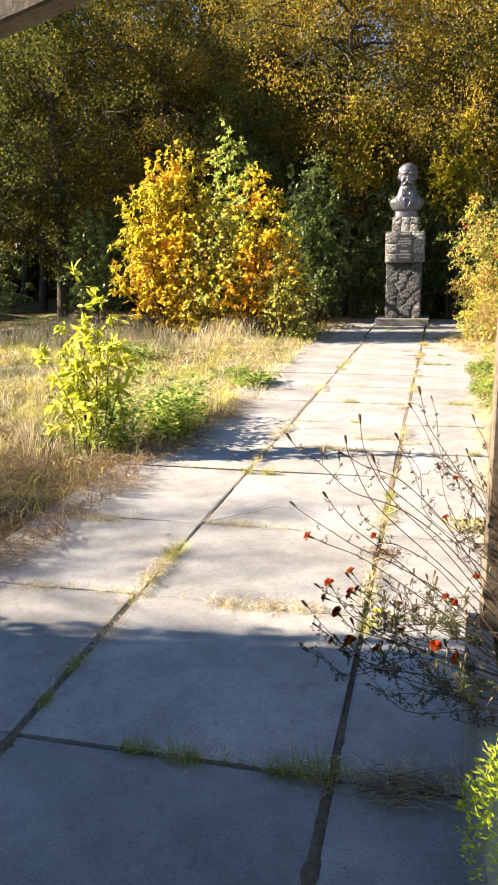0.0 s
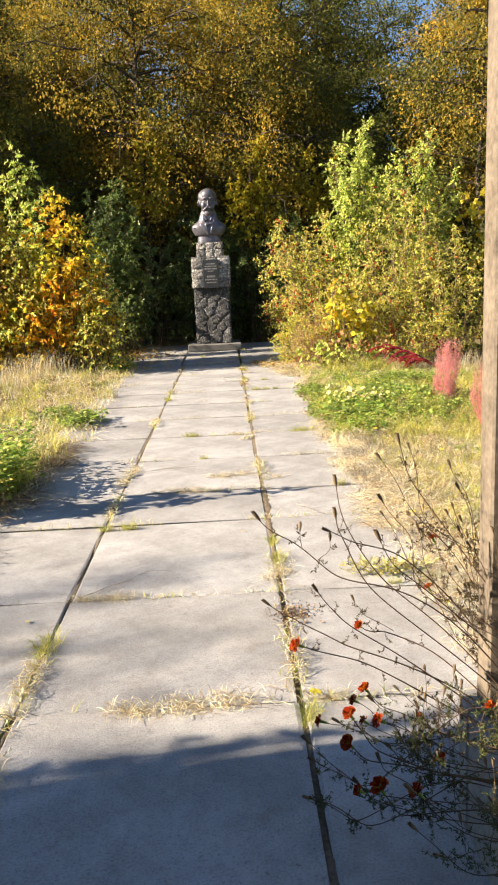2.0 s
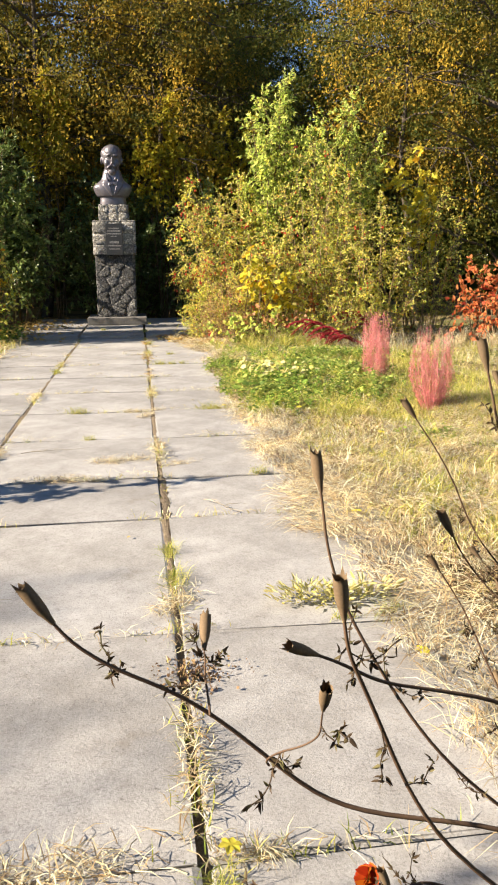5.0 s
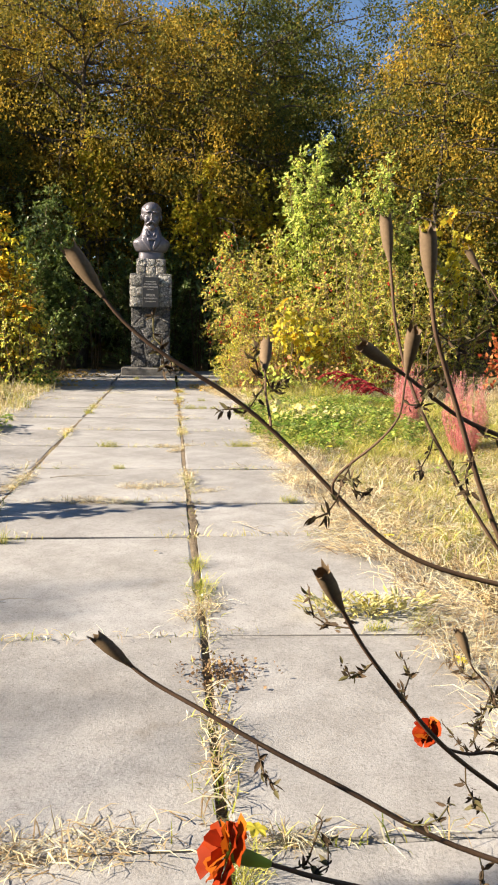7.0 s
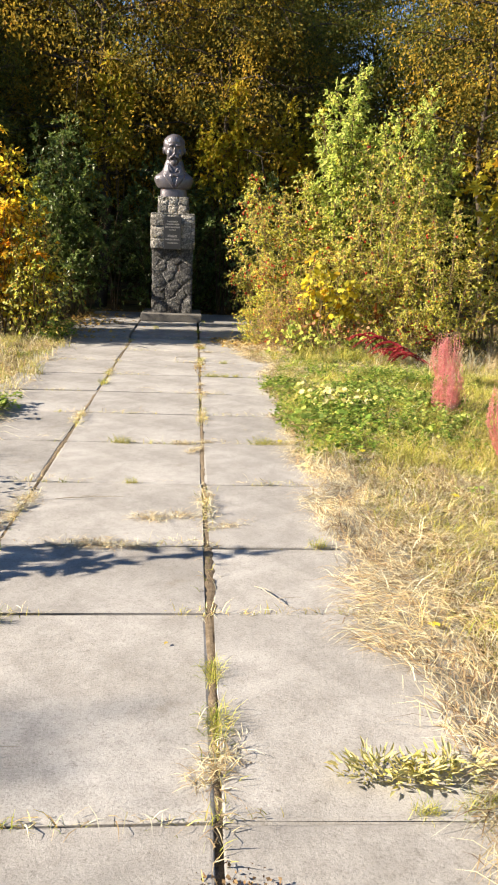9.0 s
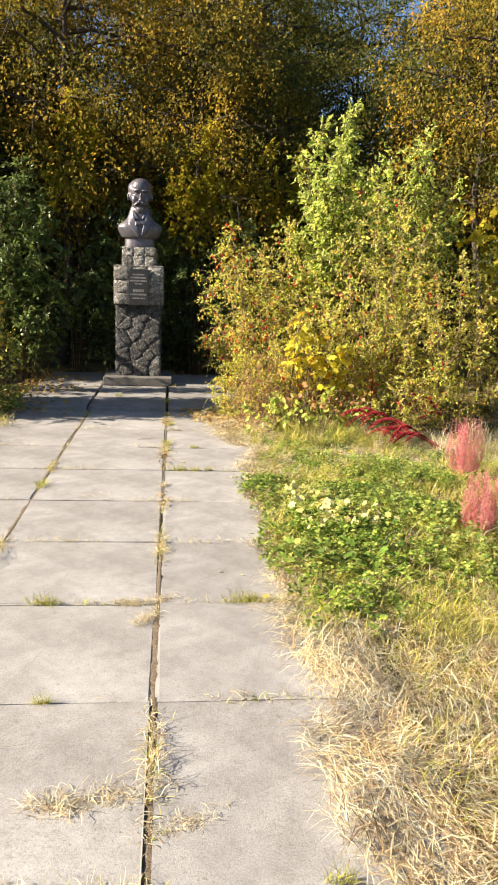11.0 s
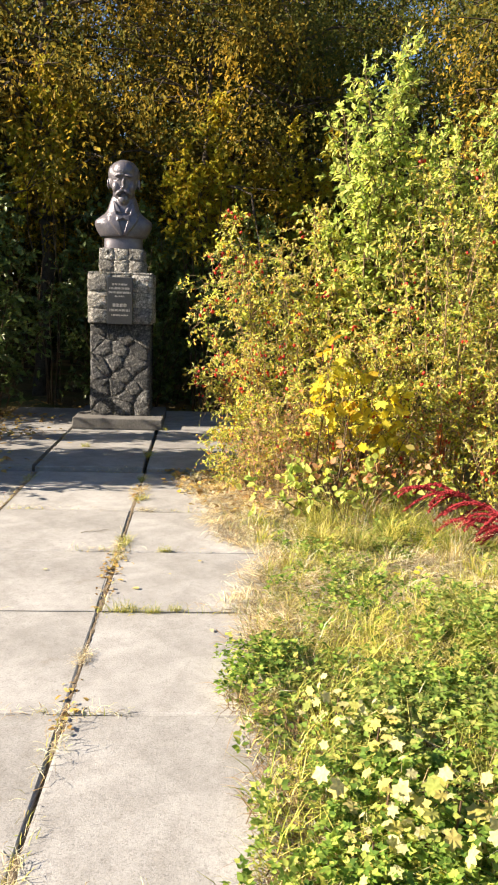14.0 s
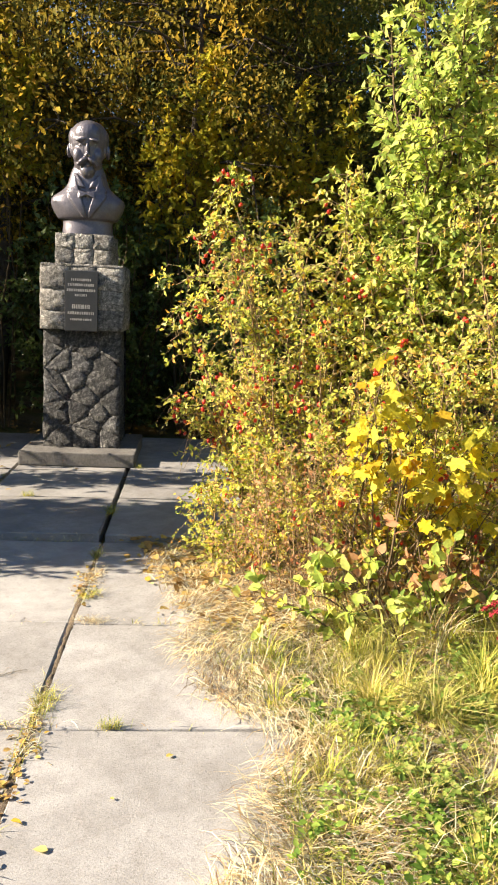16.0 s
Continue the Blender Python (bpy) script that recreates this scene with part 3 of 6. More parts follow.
def build_bust():
    """A man's head and shoulders, as one casting."""
    bm = bmesh.new()

    def ball(x, y, z, a, b, c, rx=0, ry=0, rz=0, n=20):
        bmesh.ops.create_uvsphere(bm, u_segments=n, v_segments=n // 2 + 2, radius=1.0, matrix=pose(x, y, z, rx, ry, rz) @ Matrix.Diagonal((a, b, c, 1)))

    def plate(inner, outer, proud, back=0.03, n=14, m=5):
        """A cloth fold between two edges given as (x, z) way points, laid on the chest."""
        rows = []
        for k in range(n):
            t = k / (n - 1)
            e = []
            for edge in (inner, outer):
                s = np.linspace(0, 1, len(edge))
                e.append((np.interp(t, s, [q[0] for q in edge]), np.interp(t, s, [q[1] for q in edge])))
            row = []
            for q in range(m):
                u = q / (m - 1)
                x, z = e[0][0] + (e[1][0] - e[0][0]) * u, e[0][1] + (e[1][1] - e[0][1]) * u
                row.append((x, torso_front(x, z), z))
            rows.append(row)
        top = [[bm.verts.new((x, y - proud, z)) for x, y, z in row] for row in rows]
        low = [[bm.verts.new((x, y + back, z)) for x, y, z in row] for row in rows]
        for a in range(n - 1):
            for c in range(m - 1):
                bm.faces.new((top[a][c], top[a][c + 1], top[a + 1][c + 1], top[a + 1][c]))
                bm.faces.new((low[a][c], low[a + 1][c], low[a + 1][c + 1], low[a][c + 1]))
        rim = [(0, c) for c in range(m)] + [(a, m - 1) for a in range(1, n)] + [(n - 1, c) for c in range(m - 2, -1, -1)] + [(a, 0) for a in range(n - 2, 0, -1)]
        for (a, c), (d, e) in zip(rim, rim[1:] + rim[:1]):
            bm.faces.new((top[d][e], top[a][c], low[a][c], low[d][e]))

    # coat and neck: rings of a squarish oval
    n, rings = 64, []
    for z, a, b in TORSO:
        ring = []
        for k in range(n):
            t = 6.28319 * k / n
            c, s = math.cos(t), math.sin(t)
            ring.append(bm.verts.new((a * math.copysign(abs(c) ** 0.87, c), 0.02 + b * math.copysign(abs(s) ** 0.87, s), z)))
        rings.append(ring)
    for lo, hi in zip(rings, rings[1:]):
        for k in range(n):
            bm.faces.new((lo[k], lo[(k + 1) % n], hi[(k + 1) % n], hi[k]))
    bm.faces.new(rings[0][::-1])
    bm.faces.new(rings[-1])
    for s in (-1, 1):
        plate([(s * 0.004, 0.155), (s * 0.035, 0.27), (s * 0.070, 0.38), (s * 0.105, 0.47), (s * 0.125, 0.52)],
              [(s * 0.03, 0.15), (s * 0.115, 0.25), (s * 0.185, 0.345), (s * 0.155, 0.42), (s * 0.138, 0.50)], 0.024)          # lapel
        plate([(s * 0.07, 0.365), (s * 0.105, 0.46), (s * 0.12, 0.52)], [(s * 0.190, 0.395), (s * 0.150, 0.46), (s * 0.140, 0.515)], 0.030, n=8)  # collar
        plate([(s * 0.018, 0.415), (s * 0.05, 0.47), (s * 0.10, 0.535)], [(s * 0.078, 0.425), (s * 0.115, 0.49), (s * 0.132, 0.54)], 0.022, n=8)  # shirt collar
        plate([(s * 0.004, 0.345), (s * 0.075, 0.325)], [(s * 0.004, 0.375), (s * 0.075, 0.390)], 0.034, n=6, m=4)            # bow tie
        ball(s * 0.066, -0.158, 0.826, 0.050, 0.028, 0.015, 0, s * 9, 0)       # brow
        ball(s * 0.062, -0.124, 0.784, 0.023, 0.018, 0.013)                   # eyelid
        ball(s * 0.088, -0.085, 0.705, 0.056, 0.06, 0.075)                    # cheek
        ball(s * 0.184, 0.03, 0.755, 0.02, 0.042, 0.062, 0, 0, s * 18)         # ear
        ball(s * 0.142, 0.06, 0.865, 0.052, 0.125, 0.10)                      # hair at the sides
        ball(s * 0.146, -0.005, 0.775, 0.028, 0.045, 0.08)                    # whiskers
        ball(s * 0.040, -0.176, 0.648, 0.050, 0.028, 0.024, 0, s * 30, 0)       # moustache
        ball(s * 0.080, -0.150, 0.622, 0.026, 0.022, 0.018, 0, s * 40, 0)
        ball(s * 0.021, -0.180, 0.690, 0.015, 0.018, 0.012)                   # nostril
    plate([(0.0, 0.30), (0.0, 0.36)], [(0.0, 0.30), (0.012, 0.36)], 0.012, n=3, m=3)
    ball(0, 0.04, 0.845, 0.180, 0.205, 0.185)                                 # skull
    ball(0, -0.014, 0.765, 0.150, 0.136, 0.20)                                 # face
    ball(0, -0.058, 0.885, 0.136, 0.112, 0.12)                                # forehead
    ball(0, -0.05, 0.645, 0.134, 0.104, 0.105)                                 # jaw
    ball(0, -0.118, 0.575, 0.070, 0.056, 0.072, -12, 0, 0)                     # beard
    ball(0, -0.168, 0.612, 0.030, 0.018, 0.012)                               # lower lip
    ball(0, -0.158, 0.740, 0.019, 0.032, 0.065, 15, 0, 0)                      # nose
    ball(0, -0.188, 0.698, 0.021, 0.024, 0.018)
    ball(0.03, 0.06, 0.965, 0.13, 0.14, 0.062, 0, 8, 0)                        # thin hair on top
    ball(-0.075, 0.06, 0.955, 0.085, 0.13, 0.055, 0, -22, 0)
    bmesh.ops.recalc_face_normals(bm, faces=bm.faces[:])
    me = bm_mesh("bust", bm, True)
    ob = part("bust", me, M_BRONZE, at=pose(PX, PY - 0.005, 2.236, 0, 0, 4))
    m = ob.modifiers.new("fuse", "REMESH")
    m.mode, m.voxel_size, m.use_smooth_shade = "VOXEL", 0.0065, True
    s = ob.modifiers.new("soften", "SMOOTH")
    s.factor, s.iterations = 0.5, 3
    ob.scale = (1.0, 1.0, 1.06)
    tagged(ob, "dark bronze portrait bust of a man on the pedestal", "statue")


build_path()
build_pedestal()
build_bust()

# ---- woods ----
def tree(name, height, crown_r, crown_z, n_limb, leaf_n, leaf_size, leaf_material, label, seed, trunk_r=0.14, hang=0.0):
    """A tapered trunk with limbs and a loose crown of small leaves."""
    root = thing(name, pose(0, 0, 0), label, "tree")
    r = np.random.default_rng(seed)
    pts = np.stack([r.normal(0, 0.10, 9).cumsum() * 0.6, r.normal(0, 0.10, 9).cumsum() * 0.6, np.linspace(-0.1, height * 0.95, 9)], -1)
    part("trunk", mesh_of("trunk", *tubes([(pts, np.linspace(trunk_r, trunk_r * 0.15, 9))], 8), True), M_BARK, root)
    paths, P, D = [], [], []
    for k in range(n_limb):
        s = (k + r.random()) / n_limb
        z = crown_z + (height * 0.97 - crown_z) * s
        o = np.array([np.interp(z, pts[:, 2], pts[:, 0]), np.interp(z, pts[:, 2], pts[:, 1]), z])
        a = k * 2.4 + r.uniform(-0.5, 0.5)
        ln = crown_r * (0.55 + 0.6 * math.sin(math.pi * min(1.0, 0.18 + 0.85 * s))) * r.uniform(0.7, 1.1)
        tip = o + np.array((math.cos(a) * ln, math.sin(a) * ln, ln * r.uniform(0.1, 0.5) - hang * ln))
        line = bend(o, tip, 6, 0.1 * ln, 0.03 * ln)
        paths.append((line, np.linspace(trunk_r * 0.32, 0.008, 6)))
        m = leaf_n // n_limb
        clumps = 7
        for q in range(clumps):
            u = 0.25 + 0.75 * (q + r.random()) / clumps
            c = line[min(5, int(u * 5.999))] + r.normal(0, 0.16 * ln, 3)
            paths.append((bend(line[min(4, int(u * 5))], c, 3), np.linspace(0.012, 0.004, 3)))
            mm = m // clumps
            rad = r.uniform(0.25, 0.6) * crown_r * 0.2
            pp = c + r.normal(0, 1, (mm, 3)) * np.array((rad, rad, rad * 0.75))
            if hang:
                pp[:, 2] -= np.abs(r.normal(0, hang * 0.6, mm))
            P.append(pp)
            D.append(unit(pp - c) * 0.5 + r.normal(0, 0.6, (mm, 3)) + np.array((0, 0, -0.4)))
    b = part("branchwork", mesh_of("branchwork", *tubes(paths, 4), True), M_BARK, root)
    b["kind"] = "stuff"
    P, D = np.concatenate(P), np.concatenate(D)
    N = r.normal(0, 0.6, P.shape) + np.array((0, 0, 0.6)) + np.array(SUN_TO)
    size = leaf_size * r.uniform(0.6, 1.3, len(P))
    crown = part("crown", mesh_of("crown", *leaves(P, D, N, size, 0.6)), leaf_material, root)
    crown["kind"] = "stuff"
    return root


T_BROWN = tree("woodland_tree", 8.8, 2.7, 2.7, 34, 31000, 0.072, L_WOODS, "broadleaf tree with browning yellow foliage at the wood's edge", 11, hang=0.25)
T_GREEN = tree("woodland_tree", 7.0, 2.3, 0.8, 30, 24000, 0.072, L_GREENWOODS, "dark green broadleaf tree with first autumn leaves", 12)
T_GREEN2 = tree("woodland_tree", 10.5, 2.6, 2.4, 28, 27000, 0.08, L_GREENWOODS, "tall woodland tree with thinning green foliage", 13)
T_YELLOW = tree("woodland_tree", 7.4, 1.9, 3.0, 26, 16000, 0.07, L_WOODS, "slender tree with yellow-brown hanging foliage", 14, 0.09, 0.4)


def plant_woods():
    r = random.Random(21)
    for first in (T_BROWN, T_GREEN, T_GREEN2, T_YELLOW):
        first["group"] = "trees of the wood"
    T_BROWN.matrix_basis = pose(-2.2, 17.6, 0)
    T_GREEN.matrix_basis = pose(-6.6, 19.0, 0)
    T_GREEN2.matrix_basis = pose(1.5, 20.8, 0)
    T_YELLOW.matrix_basis = pose(0.8, 16.6, 0)
    spots = [(T_BROWN, -4.6, 20.0, 0.9), (T_BROWN, 0.4, 21.5, 1.1), (T_BROWN, -8.6, 18.2, 0.85), (T_GREEN, -3.4, 22.5, 1.0), (T_GREEN, 2.0, 18.0, 0.9), (T_GREEN, 4.7, 17.0, 0.86),
             (T_GREEN2, -7.6, 22.5, 0.8), (T_GREEN2, 8.2, 22.0, 1.0), (T_GREEN, 6.0, 25.0, 0.95), (T_BROWN, 1.2, 25.4, 1.1), (T_YELLOW, 5.6, 14.6, 1.0), (T_BROWN, 7.4, 18.0, 1.0), (T_GREEN, 7.6, 14.2, 1.0),
             (T_GREEN2, -1.0, 24.5, 1.0), (T_BROWN, -6.0, 25.0, 0.9), (T_GREEN2, 9.4, 21.5, 1.0), (T_GREEN, -10.6, 21.0, 0.8),
             # T_GREEN copies with y below 14 are unseen, added to shade verge and slabs.
             (T_GREEN2, -10.0, 25.0, 0.9), (T_BROWN, -9.4, 19.4, 1.1), (T_GREEN2, -12.0, 20.0, 1.1), (T_GREEN2, -12.6, 16.8, 1.0), (T_GREEN2, -14.0, 22.5, 1.1), (T_BROWN, -6.4, 22.0, 1.15), (T_GREEN, -11.0, 15.2, 0.9), (T_BROWN, -3.2, 20.0, 1.1), (T_BROWN, -6.7, 16.6, 0.8), (T_GREEN, -9.4, 16.0, 1.1), (T_GREEN, -4.4, 16.9, 0.75), (T_GREEN, -12.4, 8.4, 0.62), (T_GREEN, -11.3, 5.4, 0.48), (T_GREEN, -10.4, 3.2, 0.42), (T_GREEN2, 8.6, 23.5, 1.1), (T_GREEN, 8.4, 25.5, 1.1), (T_GREEN, -15.0, -1.15, 1.03), (T_GREEN2, 3.0, 23.6, 0.95), (T_GREEN2, 4.3, 26.5, 1.2), (T_GREEN, -13.0, 10.5, 0.62), (T_GREEN, -11.0, 13.6, 0.7), (T_GREEN2, -8.0, 24.5, 1.3), (T_GREEN2, -5.0, 25.5, 1.3), (T_GREEN2, -11.5, 24.0, 1.25), (T_GREEN2, 5.4, 25.0, 0.95), (T_BROWN, 10.0, 16.5, 1.0)]
    for src, x, y, s in spots:
        copy_thing(src, pose(x, y, 0, 0, 0, r.uniform(0, 360)) @ Matrix.Diagonal((s, s, s, 1)))
    n = 40000
    a = RNG.uniform(-1.35, 1.35, n)
    d = RNG.uniform(27, 36, n)
    P = np.stack([np.sin(a) * d, 2 + np.cos(a) * d, RNG.uniform(0, 1, n) ** 1.25 * (9.5 + 2.5 * np.sin(a * 17) + 1.5 * np.sin(a * 41)) * (1 - 0.4 * np.exp(-((a - 0.205) / 0.05) ** 2))], -1)
    V, F = leaves(P, rnd(n), rnd(n), RNG.uniform(0.5, 0.95, n), 0.8)
    tagged(part("far_woods", mesh_of("far_woods", V, F), L_GREENWOODS), "distant dense woodland in shade", "woods", kind="stuff")


plant_woods()


# ---- shrubs ----
def shrub(name, x, y, tops, label, leaf_material, size, leaf_w=0.55, form=DIAMOND, stem_r=0.012, twigs=14, twig_len=0.45, per_twig=14, group="", hips=0, stem_material=None, **how):
    root = thing(name, pose(x, y, 0), label, "shrub", group)
    paths, P, D, N = grow(tops, 0.18, stem_r, twigs, twig_len, per_twig, **how)
    b = part("branchwork", mesh_of("branchwork", *tubes(paths, 4), True), stem_material or M_TWIG, root)
    b["kind"] = "stuff"
    V, F = leaves(P, D, N, size * RNG.uniform(0.6, 1.3, len(P)), leaf_w, form)
    f = part("foliage", mesh_of("foliage", V, F), leaf_material, root)
    f["kind"] = "stuff"
    if hips:
        bm = bmesh.new()
        bmesh.ops.create_uvsphere(bm, u_segments=7, v_segments=5, radius=0.0125, matrix=Matrix.Diagonal((1, 1, 1.4, 1)))
        me = bm_mesh("rose_hip", bm, True)
        me.materials.append(M_RED)
        for k in RNG.choice(len(P), hips, replace=False):
            c = P[k] + RNG.normal(0, 0.03, 3)
            for q in range(RNG.integers(1, 4)):
                part("rose_hip", me, None, root, at=pose(*(c + RNG.normal(0, 0.022, 3) + np.array((0, 0, -0.02))), RNG.uniform(-40, 40), RNG.uniform(-40, 40), 0))
    return root


def dome(n, cx, cy, rx, ry, h0, h1):
    """Stem tips spread over a dome."""
    out = []
    for k in range(n):
        a, q = k * 2.4, math.sqrt((k + 0.5) / n)
        out.append((cx + rx * q * math.cos(a), cy + ry * q * math.sin(a), h0 + (h1 - h0) * (1 - q ** 2) * RNG.uniform(0.82, 1.05)))
    return out


# right of the path
shrub("rose_bush", 1.45, 11.5, dome(28, 0.0, 0.0, 1.05, 0.85, 0.8, 2.5), "arching dog rose with yellowing leaves and red hips", L_ROSE, 0.040, stem_r=0.009, twigs=23, per_twig=14, start=0.08, hips=100, sag=0.3, droop=0.25, stem_material=M_CANE)
shrub("rose_bush", 2.75, 10.85, dome(32, 0.0, 0.0, 1.25, 0.95, 0.9, 3.1), "tall dog rose thicket with thin yellow-green leaves", L_ROSE, 0.040, stem_r=0.009, twigs=20, per_twig=13, start=0.08, hips=80, sag=0.3, droop=0.25, stem_material=M_CANE)
shrub("rose_bush", 1.9, 10.45, dome(24, 0.0, 0.0, 1.1, 0.4, 0.5, 1.5), "low dog rose suckers with small yellow-green leaves", L_ROSE, 0.034, stem_r=0.007, twigs=24, twig_len=0.35, per_twig=16, hips=45, sag=0.3, droop=0.2, start=0.05, stem_material=M_CANE)
shrub("rose_bush", 3.4, 10.3, dome(20, 0.0, 0.0, 1.0, 0.45, 0.6, 2.2), "low dog rose suckers with fading leaves", L_ROSE, 0.036, stem_r=0.007, twigs=20, twig_len=0.35, per_twig=14, hips=16, sag=0.3, droop=0.2, start=0.05, stem_material=M_CANE)
shrub("rose_bush", 4.7, 11.5, dome(22, 0.0, 0.0, 1.1, 0.6, 0.7, 2.3), "dog rose with brown canes and fading orange leaves", L_ROSE, 0.042, stem_r=0.008, twigs=18, twig_len=0.4, per_twig=12, hips=14, sag=0.3, droop=0.2, start=0.05, stem_material=M_CANE)
shrub("rose_bush", 0.95, 10.95, dome(22, 0.0, 0.0, 0.42, 0.5, 0.25, 0.9), "low yellowing growth at the foot of the roses", L_ROSE, 0.030, stem_r=0.005, twigs=34, twig_len=0.28, per_twig=14, hips=10, sag=0.3, droop=0.2, start=0.02, stem_material=M_CANE)
shrub("young_tree", 2.12, 11.35, dome(10, 0.0, 0.0, 0.55, 0.5, 2.5, 4.1), "young tree with fresh light green leaves above the roses", L_FRESH, 0.066, 0.5, twigs=20, per_twig=14, start=0.35, spread=0.1, stem_r=0.016)
shrub("young_tree", 3.35, 12.2, dome(12, 0.0, 0.0, 0.9, 0.6, 2.3, 4.0), "young green tree behind the rose thicket", L_FRESH, 0.066, 0.5, twigs=19, per_twig=14, start=0.25, spread=0.1, stem_r=0.016)
shrub("rose_bush", 1.2, 10.4, dome(26, 0.0, 0.0, 0.5, 0.3, 0.35, 1.0), "tangle of dead straw-coloured canes below the roses", L_SALMON, 0.028, stem_r=0.0035, twigs=42, twig_len=0.26, per_twig=2, start=0.05, sag=0.3, droop=0.3, stem_material=M_CANE)
shrub("maple_sapling", 1.5, 10.35, [(0.05, -0.2, 1.45), (0.3, -0.25, 1.15), (0.5, -0.25, 1.0), (0.15, -0.3, 0.95), (0.4, -0.35, 0.8), (0.65, -0.25, 1.05), (0.25, -0.3, 1.15), (0.0, -0.3, 1.2), (0.75, -0.3, 0.75), (0.5, -0.3, 0.7)], "maple sapling with golden lobed leaves", L_MAPLE, 0.105, 1.0, LOBED, twigs=8, twig_len=0.28, per_twig=2, start=0.5, stem_r=0.008, droop=0.3)
shrub("maple_sapling", 4.5, 11.8, [(0, 0, 3.0), (-0.3, 0, 2.8), (0.35, 0.1, 2.5), (0.1, -0.2, 2.0), (-0.2, -0.2, 1.7)], "tall maple sapling with sparse orange-yellow leaves", L_MAPLE, 0.14, 1.0, LOBED, twigs=8, twig_len=0.4, per_twig=3, start=0.45, stem_r=0.012, spread=0.1)
# left of the path
shrub("yellow_bush", -4.65, 11.25, dome(36, 0.0, 0.0, 1.35, 0.55, 1.0, 3.7), "tall shrub in bright golden-yellow autumn leaf", L_YELLOW, 0.098, twigs=12, per_twig=10, sag=0.15)
shrub("orange_bush", -2.95, 11.05, dome(22, 0.0, 0.0, 0.9, 0.5, 1.0, 3.2), "shrub with orange and yellow autumn leaves", L_ORANGE, 0.09, twigs=11, per_twig=9, sag=0.12)
# Added behind the orange bush to break up the sunlight on the platform.
shrub("green_bush", -3.2, 12.75, dome(12, 0.0, 0.0, 0.9, 0.65, 0.8, 2.4), "thin dark green shrub added behind the orange bush to streak the platform's shade", L_ELDER, 0.075, twigs=9, per_twig=8)
shrub("green_vine", -3.95, 12.7, [(0.0, 0, 4.0), (0.25, 0, 3.7), (-0.2, 0.1, 3.5), (0.5, -0.2, 3.2), (0.3, -0.3, 2.6)], "light green saplings standing among the yellow bushes", L_FRESH, 0.08, twigs=13, twig_len=0.35, per_twig=10, spread=0.4, start=0.3)
shrub("yellow_bush", -3.75, 11.0, dome(16, 0.0, 0.0, 0.8, 0.4, 0.8, 2.9), "yellow and green shrub in the middle of the thicket", L_ROSE, 0.075, twigs=10, per_twig=9)
shrub("elder_bush", -9.4, 12.2, dome(14, 0.0, 0.0, 1.2, 0.9, 0.8, 2.2), "dark green bush in the shade of the wood", L_ELDER, 0.085, twigs=12, per_twig=12)
shrub("green_bush", -2.45, 11.0, dome(20, 0.0, 0.0, 0.6, 0.8, 0.6, 1.9), "low yellow-green shrub beside the path", L_ROSE, 0.055, twigs=15, per_twig=11, start=0.05)
shrub("yellow_bush", -3.55, 11.15, dome(20, 0.0, 0.0, 1.3, 0.5, 0.4, 1.6), "low golden shrubs at the foot of the thicket", L_YELLOW, 0.07, twigs=14, twig_len=0.35, per_twig=11, start=0.05)
shrub("yellow_bush", -4.3, 11.05, dome(18, 0.0, 0.0, 0.85, 0.4, 0.7, 2.3), "golden shrub in front of the thicket with fresh yellow leaves", L_YELLOW, 0.07, twigs=13, twig_len=0.38, per_twig=10, start=0.08)
shrub("elder_bush", -2.45, 14.6, dome(24, 0.0, 0.0, 1.0, 0.9, 1.2, 3.8), "dark green elder bush beside the pedestal", L_ELDER, 0.085, twigs=16, per_twig=12, droop=0.25)
shrub("elder_bush", -0.6, 16.0, dome(22, 0.0, 0.0, 1.3, 0.6, 1.6, 3.3), "dark green bush in the shade behind the pedestal", L_ELDER, 0.085, twigs=15, per_twig=13, start=0.05)
shrub("elder_bush", 1.3, 15.4, dome(18, 0.0, 0.0, 0.9, 0.6, 0.9, 2.9), "dark green bush in the shade behind the pedestal", L_ELDER, 0.08, twigs=14, per_twig=12)
shrub("elder_bush", -7.2, 13.6, dome(16, 0.0, 0.0, 1.0, 0.9, 0.9, 2.6), "dark green bush at the edge of the wood", L_ELDER, 0.085, twigs=14, per_twig=13)
shrub("elder_bush", -0.3, 17.4, dome(22, 0.0, 0.0, 2.2, 0.7, 1.2, 3.0), "dark green undergrowth in the shade of the wood", L_ELDER, 0.10, twigs=14, per_twig=13, start=0.03)
shrub("yellowing_sapling", 0.55, 15.9, [(0.0, 0, 4.3), (-0.35, 0.0, 4.0), (0.3, 0, 3.9), (0.55, -0.1, 3.6), (-0.15, -0.2, 3.5), (0.2, 0.1, 4.6), (-0.55, 0, 3.7)], "woodland sapling with yellow-green autumn leaves", L_SAPLING, 0.10, 0.55, OVATE, twigs=9, twig_len=0.4, per_twig=11, start=0.58, stem_r=0.014, spread=0.15, droop=0.5)
shrub("yellowing_sapling", 1.75, 16.3, [(0.0, 0, 4.2), (-0.3, 0.0, 3.9), (0.3, 0, 3.8), (0.6, 0, 4.1), (0.1, 0, 3.5)], "woodland sapling with yellow-green autumn leaves", L_SAPLING, 0.10, 0.55, OVATE, twigs=9, twig_len=0.4, per_twig=11, start=0.6, stem_r=0.014, spread=0.15, droop=0.5)
